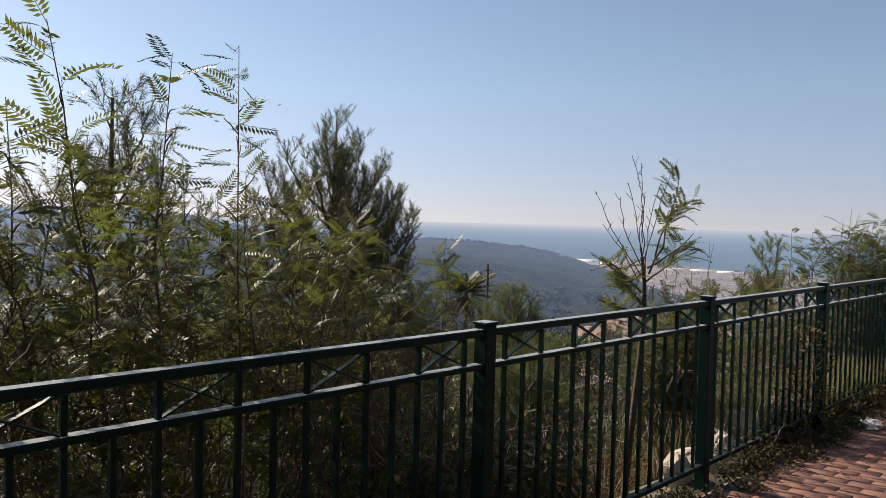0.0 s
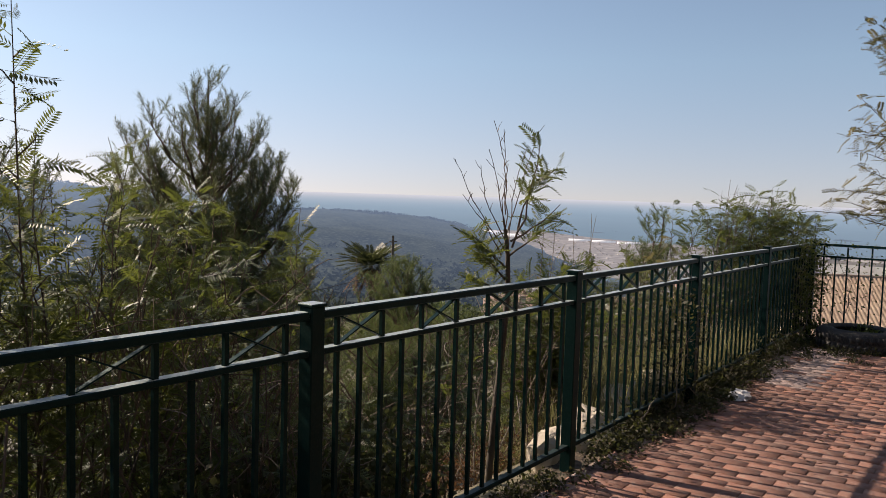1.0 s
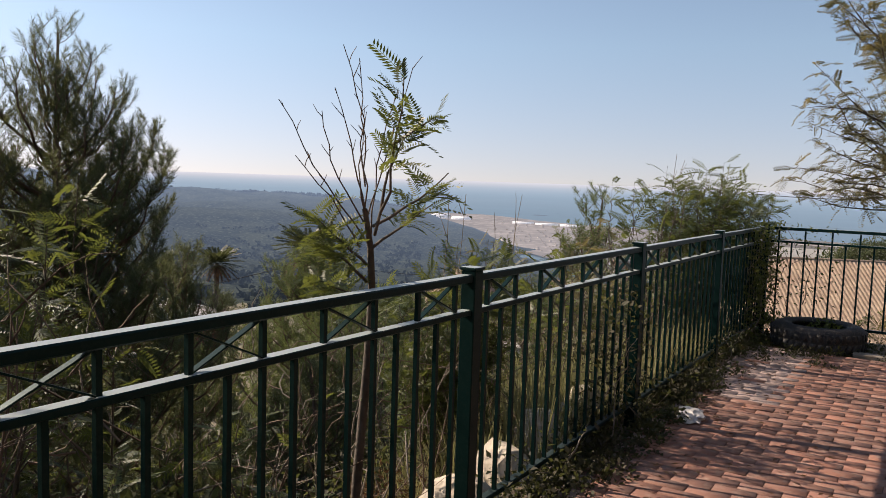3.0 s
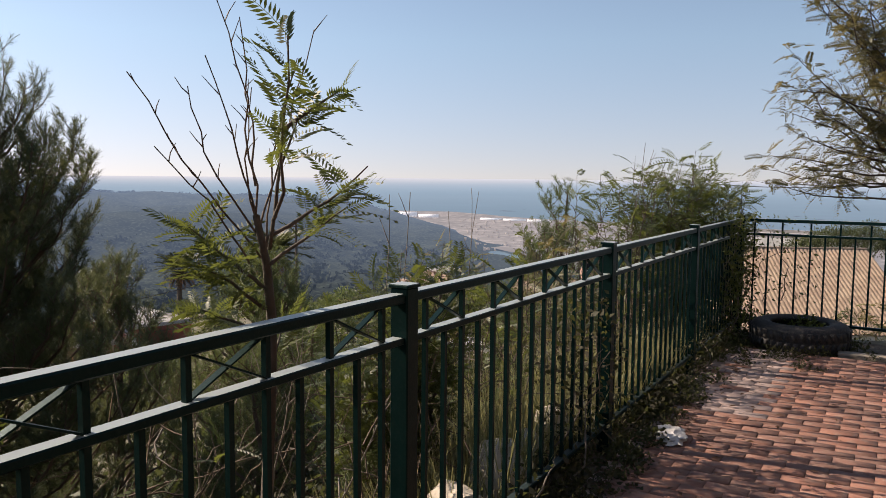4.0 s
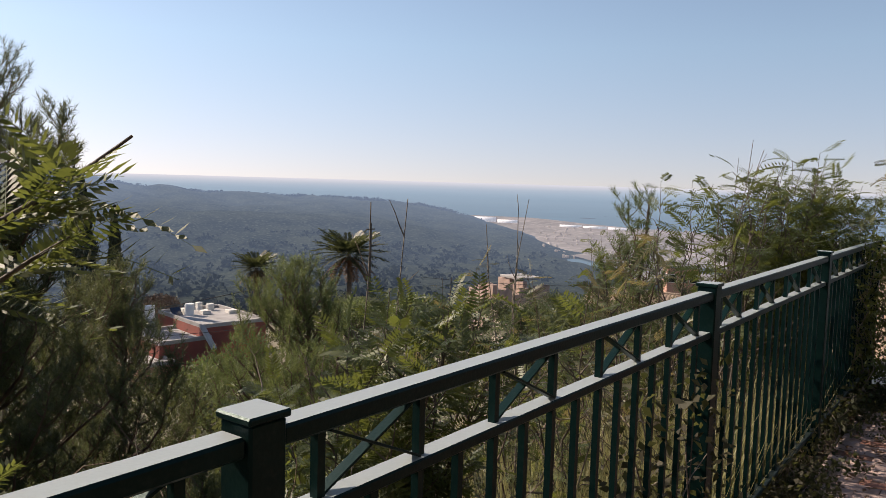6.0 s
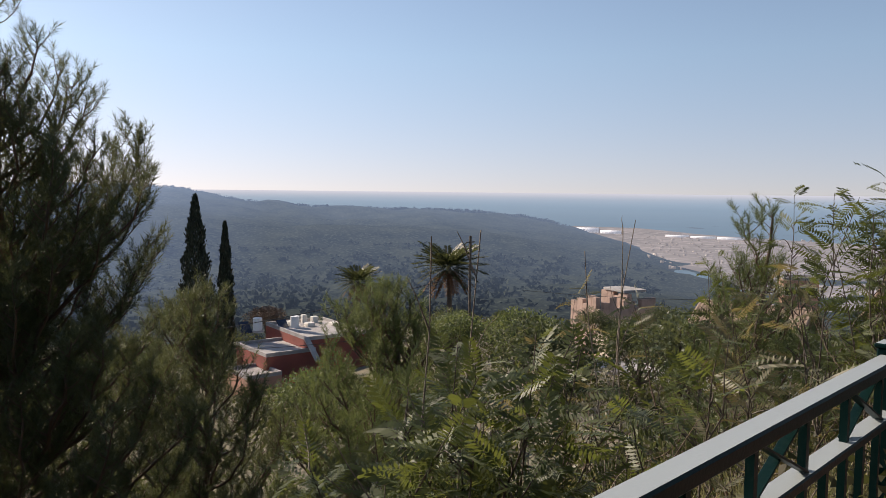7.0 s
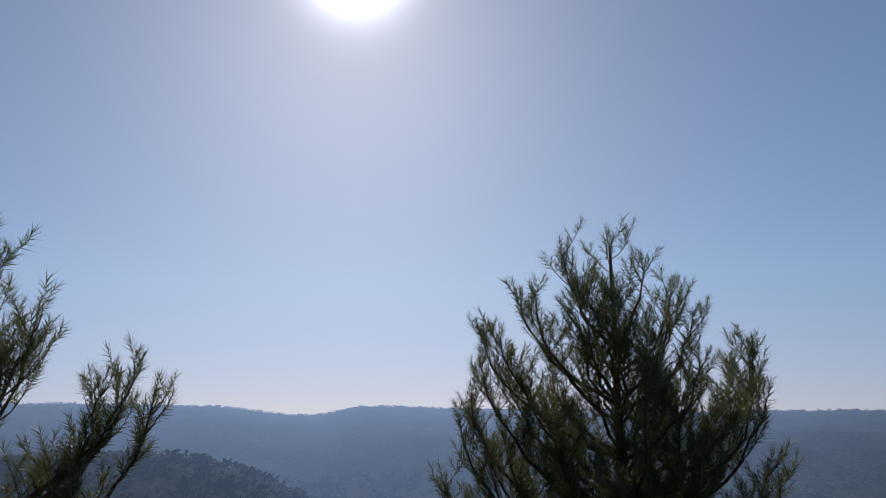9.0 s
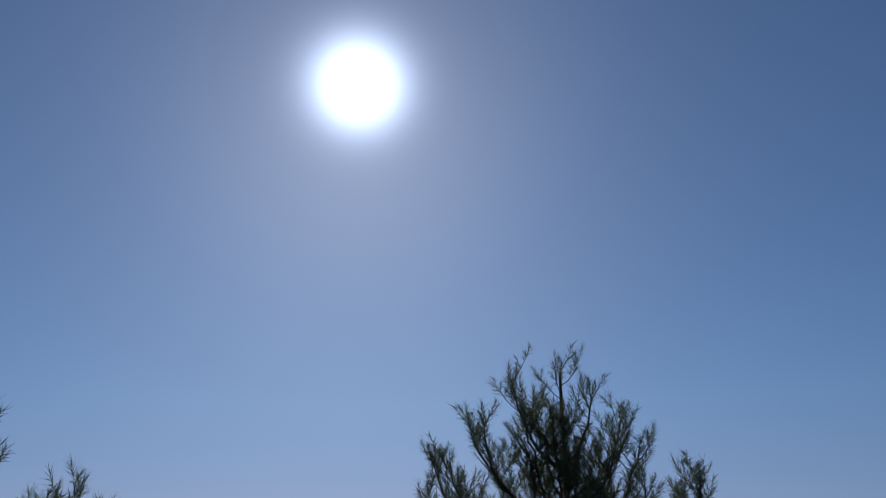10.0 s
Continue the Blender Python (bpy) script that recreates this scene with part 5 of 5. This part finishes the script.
def round_tree(name, seed, height, radius, mat, leaves=5200, leaf=0.15):
    """A broad tree: forked trunk and an uneven crown of leaf clumps."""
    rng = np.random.default_rng(seed)
    ob = new(name)
    s, g = Soup(), Soup()
    s.tube(bent((0, 0, -0.4), (0, 0, height * 0.5), rng, 0.02, 6), 0.16, 0.09, 7)
    c = []
    for k in range(13):
        a = k * 2.399
        r = radius * 0.75 * math.sqrt((k + 0.3) / 13)
        e = np.array([r * math.cos(a), r * math.sin(a), height * (0.55 + 0.38 * (1 - (r / radius) ** 2) + rng.normal(0, 0.04))])
        s.tube(bent((0, 0, height * 0.4), e, rng, 0.05, 5), 0.06, 0.015, 5)
        c.append(e)
    c = np.array(c)
    pick = rng.integers(0, len(c), leaves)
    d = rng.normal(0, 1, (leaves, 3))
    d /= np.linalg.norm(d, axis=1)[:, None]
    p = c[pick] + d * radius * 0.36 * rng.uniform(0.5, 1.05, (leaves, 1)) * (1, 1, 0.75)
    quad = (np.array([(0, 0, 0), (leaf * 0.5, leaf * 0.32, 0.02), (leaf, 0, 0), (leaf * 0.5, -leaf * 0.32, 0.02)]), np.array([(0, 1, 2, 3)]))
    g.scatter(quad, frames(p, d + rng.normal(0, 0.6, (leaves, 3)), rng, rng.uniform(0.5, 1.2, leaves), 0.9))
    part("trunk", s.mesh("trunk"), M_BARK, ob)
    part("crown", g.mesh("crown"), mat, ob)
    return ob


M_OLIVE = material("olive_leaf", (0.06, 0.075, 0.035), 0.7, (0.04, 0.055, 0.022), 0.5, bump=0, rand=0.4, island=True, translucent=(0.10, 0.12, 0.04))
M_RUSSET = material("russet_leaf", (0.10, 0.055, 0.03), 0.8, (0.07, 0.045, 0.025), 0.5, bump=0, rand=0.35, island=True)
kinds = [tagged(round_tree("tree", 121, 4.2, 2.2, M_OLIVE), "rounded olive green tree on the slope", "tree", "trees on the slope"),
         tagged(round_tree("tree", 122, 5.0, 2.4, M_NEEDLE), "rounded dark green tree on the slope", "tree", "trees on the slope"),
         tagged(round_tree("tree", 123, 3.4, 2.3, M_NEEDLE_PALE), "rounded pale green tree on the slope", "tree", "trees on the slope")]
rng = np.random.default_rng(130)
TAKEN = [(polar(a, d), 6.5) for a, d in ((36.3, 74), (33, 68), (24.1, 62), (57.6, 96), (59.4, 99), (58.8, 84), (60.3, 66), (-10.5, 60), (-0.3, 56), (66, 120), (71, 105), (62.5, 110), (84, 74), (83.3, 52), (68.5, 60), (28, 75), (30, 77), (80, 40), (82, 34), (86, 40))]
spots = []
while len(spots) < 110:
    az, dist = rng.uniform(-40, 92), 26 + 120 * rng.random() ** 1.3
    p = polar(az, dist)
    if all((p - q).length > r for q, r in TAKEN) and all((p - q).length > 2.2 for q in spots):
        spots.append(p)
for i, p in enumerate(spots):
    src = kinds[i % 3]
    k = rng.uniform(0.65, 1.15)
    m = pose(p.x, p.y, float(land(p.x, p.y)), 0, 0, rng.uniform(0, 360))
    top = math.degrees(math.atan2(m.translation.z + (4.4, 5.2, 3.7)[i % 3] - 1.43, p.length))
    azp = math.degrees(math.atan2(p.x, p.y))
    cap = 13.5 if 29 < azp < 39.5 and p.length < 76  or -13 < azp < 3 and p.length < 62 or azp > 78 else 9.4 if 54 < azp < 62 else 8.8
    m.translation.z -= max(0.0, (top + cap) * p.length * 0.0175)
    if i < 3:
        src.matrix_basis = m
    else:
        copy_thing(src, m)
for az_t, top_el in ((57.2, -8.9), (58.9, -9.5), (60.6, -9.2), (62.2, -8.4)):
    p = at_el(az_t, top_el, 82)
    copy_thing(kinds[1], pose(p.x, p.y, p.z - 4.6, 0, 0, az_t * 7))
for az_t, top_el in ((85.8, -4.0), (87.4, -3.3), (89.2, -3.1), (91.3, -3.4)):
    p = at_el(az_t, top_el, 66)
    copy_thing(kinds[1], pose(p.x, p.y, p.z - 4.8, 0, 0, az_t * 11))
p = at_el(32.9, -9.9, 84)
rt = tagged(round_tree("tree", 124, 4.5, 2.6, M_RUSSET), "rounded russet brown tree behind the red house", "tree")
rt.matrix_basis = pose(p.x, p.y, p.z - 2.6)


# ---- cables and a pole ----
M_CABLE = material("black_cable", (0.03, 0.03, 0.032), 0.6, bump=0)


def cable(a, b, sag, r, label):
    t = np.linspace(0, 1, 24)[:, None]
    pts = np.array(a) + (np.array(b) - np.array(a)) * t
    pts[:, 2] -= sag * 4 * t[:, 0] * (1 - t[:, 0])
    s = Soup()
    s.tube(pts, r, r, 5)
    tagged(part("cable", s.mesh("cable"), M_CABLE), label, "cable", "overhead cables")


cable(at_el(22, -10.7, 60), at_el(46, -6.6, 66), 0.5, 0.035, "thick black overhead cable across the village")
cable(at_el(22, -11.2, 60), at_el(40, -11.0, 60), 0.3, 0.02, "thin overhead cable across the village")
cable(at_el(-22, -10.2, 60), at_el(-4, -11.0, 60), 0.3, 0.03, "black overhead cable across the slope")
cable(at_el(52, -7.2, 70), at_el(70, -7.0, 74), 0.4, 0.02, "thin overhead cable across the village")
cable(at_el(80, -0.2, 40), at_el(96, 0.4, 38), 0.3, 0.018, "thin overhead cable beyond the end fence")
p = at_el(48.1, -3.2, 66)
pole = new("utility_pole")
foot = float(land(p.x, p.y))
s = Soup()
s.tube([(0, 0, -0.3), (0, 0, (p.z - foot) * 0.5), (0, 0, p.z - foot)], 0.14, 0.11, 9)
part("mast", s.mesh("mast"), M_BARK, pole)
part("crossarm", boxed(-0.5, 0.5, -0.05, 0.05, p.z - foot - 0.6, p.z - foot - 0.5), M_BARK, pole)
pole.location = (p.x, p.y, foot)
tagged(pole, "dark wooden utility pole among the palms", "pole")

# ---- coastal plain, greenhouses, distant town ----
# bluish haze over the fields painted in as an even glow
M_PLAIN = hazed_material("hazed_coastal_fields", (0.14, 0.128, 0.120), (0.075, 0.074, 0.072), (0.44, 0.46, 0.55), 0.30, 0.012)
az = np.radians(np.linspace(53, 112, 60))
u = np.linspace(0, 1, 12)
edge = np.interp(np.degrees(az), [53, 56, 60, 64, 67, 80, 112], [1085, 1075, 1050, 930, 875, 760, 700])
inner = np.interp(np.degrees(az), [53, 57, 60, 62, 66, 70], [760, 700, 600, 520, 440, 300])
R = inner[None] + (edge - inner)[None] * u[:, None]
X, Y = R * np.sin(az)[None], R * np.cos(az)[None]
i, j = np.meshgrid(np.arange(11), np.arange(59), indexing="ij")
q = np.stack([i * 60 + j, i * 60 + j + 1, (i + 1) * 60 + j + 1, (i + 1) * 60 + j], -1).reshape(-1, 4)
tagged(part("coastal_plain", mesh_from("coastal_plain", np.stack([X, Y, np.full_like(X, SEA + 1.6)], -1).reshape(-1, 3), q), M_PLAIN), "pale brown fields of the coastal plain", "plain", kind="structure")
# the foil's glow is painted haze too
M_FOIL = hazed_material("hazed_greenhouse_foil", (0.5, 0.5, 0.52), (0.4, 0.4, 0.42), (0.7, 0.75, 0.85), 0.28, 0.05)


def greenhouse(az0, az1, r0, r1):
    v = []
    for z in (SEA + 1.55, SEA + 3.0):
        v += [polar(az0, r0, z), polar(az1, r0, z), polar(az1, r1, z), polar(az0, r1, z)]
    me = mesh_from("greenhouse", np.array([tuple(p) for p in v]), np.array([(0, 1, 5, 4), (1, 2, 6, 5), (2, 3, 7, 6), (3, 0, 4, 7), (4, 5, 6, 7)]))
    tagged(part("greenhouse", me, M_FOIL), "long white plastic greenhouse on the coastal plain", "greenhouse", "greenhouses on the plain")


greenhouse(55.0, 57.3, 905, 1010)
greenhouse(57.4, 58.9, 890, 940)
greenhouse(62.0, 63.6, 845, 865)
greenhouse(63.7, 65.4, 835, 852)
greenhouse(65.5, 67.3, 826, 842)
rng = np.random.default_rng(140)
s = Soup()
cube_f = np.array([(0, 1, 3, 2), (4, 6, 7, 5), (0, 4, 5, 1), (2, 3, 7, 6), (0, 2, 6, 4), (1, 5, 7, 3)])
for k in range(240):
    a, r = rng.uniform(60.5, 72), rng.uniform(470, 860)
    c = polar(a, r)
    z = max(float(land(c.x, c.y)), SEA + 1.5)
    w, d, h = rng.uniform(0.7, 2.2), rng.uniform(0.7, 2.2), rng.uniform(0.4, 1.3)
    b = np.array([(dx, dy, dz) for dx in (-w / 2, w / 2) for dy in (-d / 2, d / 2) for dz in (-1, h)])
    t = rng.uniform(0, 3)
    s.add(np.stack([b[:, 0] * math.cos(t) - b[:, 1] * math.sin(t) + c.x, b[:, 0] * math.sin(t) + b[:, 1] * math.cos(t) + c.y, b[:, 2] + z], -1), cube_f)
# town walls glow faintly to carry the painted haze
M_TOWN = hazed_material("hazed_distant_walls", (0.26, 0.235, 0.21), (0.13, 0.12, 0.11), (0.46, 0.47, 0.56), 0.26, 0.02)
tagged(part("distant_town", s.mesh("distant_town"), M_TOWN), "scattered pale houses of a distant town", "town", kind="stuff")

# ---- paving bricks ----
brick_v = np.array([(-.0985, -.0485, -.03), (.0985, -.0485, -.03), (.0985, .0485, -.03), (-.0985, .0485, -.03), (-.0985, -.0485, .0), (.0985, -.0485, .0), (.0985, .0485, .0), (-.0985, .0485, .0),
                    (-.0965, -.0465, .0035), (.0965, -.0465, .0035), (.0965, .0465, .0035), (-.0965, .0465, .0035)])
brick_f = np.array([(0, 1, 5, 4), (1, 2, 6, 5), (2, 3, 7, 6), (3, 0, 4, 7), (4, 5, 9, 8), (5, 6, 10, 9), (6, 7, 11, 10), (7, 4, 8, 11), (8, 9, 10, 11)])
BRICK = mesh_from("brick", brick_v, brick_f)
M_BRICK_REST = material("red_paver_rest", (0.27, 0.120, 0.082), 0.85, (0.17, 0.092, 0.072), 2.2, bump=0.6, bump_scale=160, rand=0.17, fine=(0.25, 0.155, 0.12), island=True)
M_BORDER = material("grey_paver_rest", (0.36, 0.26, 0.23), 0.85, (0.28, 0.21, 0.19), 3.0, bump=0.6, bump_scale=160, rand=0.18, island=True)
rng = np.random.default_rng(150)
rest, border = Soup(), Soup()
base_z = -0.012 + 0.004
for row in range(154):
    x = PAVE_X1 - 0.055 - 0.1 * row
    for k in range(41):
        y = -0.205 - 0.2 * k - (0.1 if row % 2 else 0.0)
        z = base_z + rng.normal(0, 0.0016)
        at = pose(x, y, z, *rng.normal(0, 0.5, 2), 90 + rng.normal(0, 0.7))
        if x > 2.9 and y > -0.62 and rng.random() < 0.9:
            border.scatter((brick_v, brick_f), np.array(at)[:3][None])
        elif 1.0 < x < 3.6 and y > -2.35:
            part("brick", BRICK, M_BRICK, paving, at=at)
        else:
            rest.scatter((brick_v, brick_f), np.array(at)[:3][None])
    if row % 2:
        small = np.array(pose(x, -0.155, base_z, *rng.normal(0, 0.5, 2), 90))[:3]
        small[:, 0] *= 0.5
        border.scatter((brick_v, brick_f), small[None])
part("more_bricks", rest.mesh("more_bricks"), M_BRICK_REST, paving)["kind"] = "stuff"
part("edge_bricks", border.mesh("edge_bricks"), M_BORDER, paving, "greyish edge course")["kind"] = "stuff"
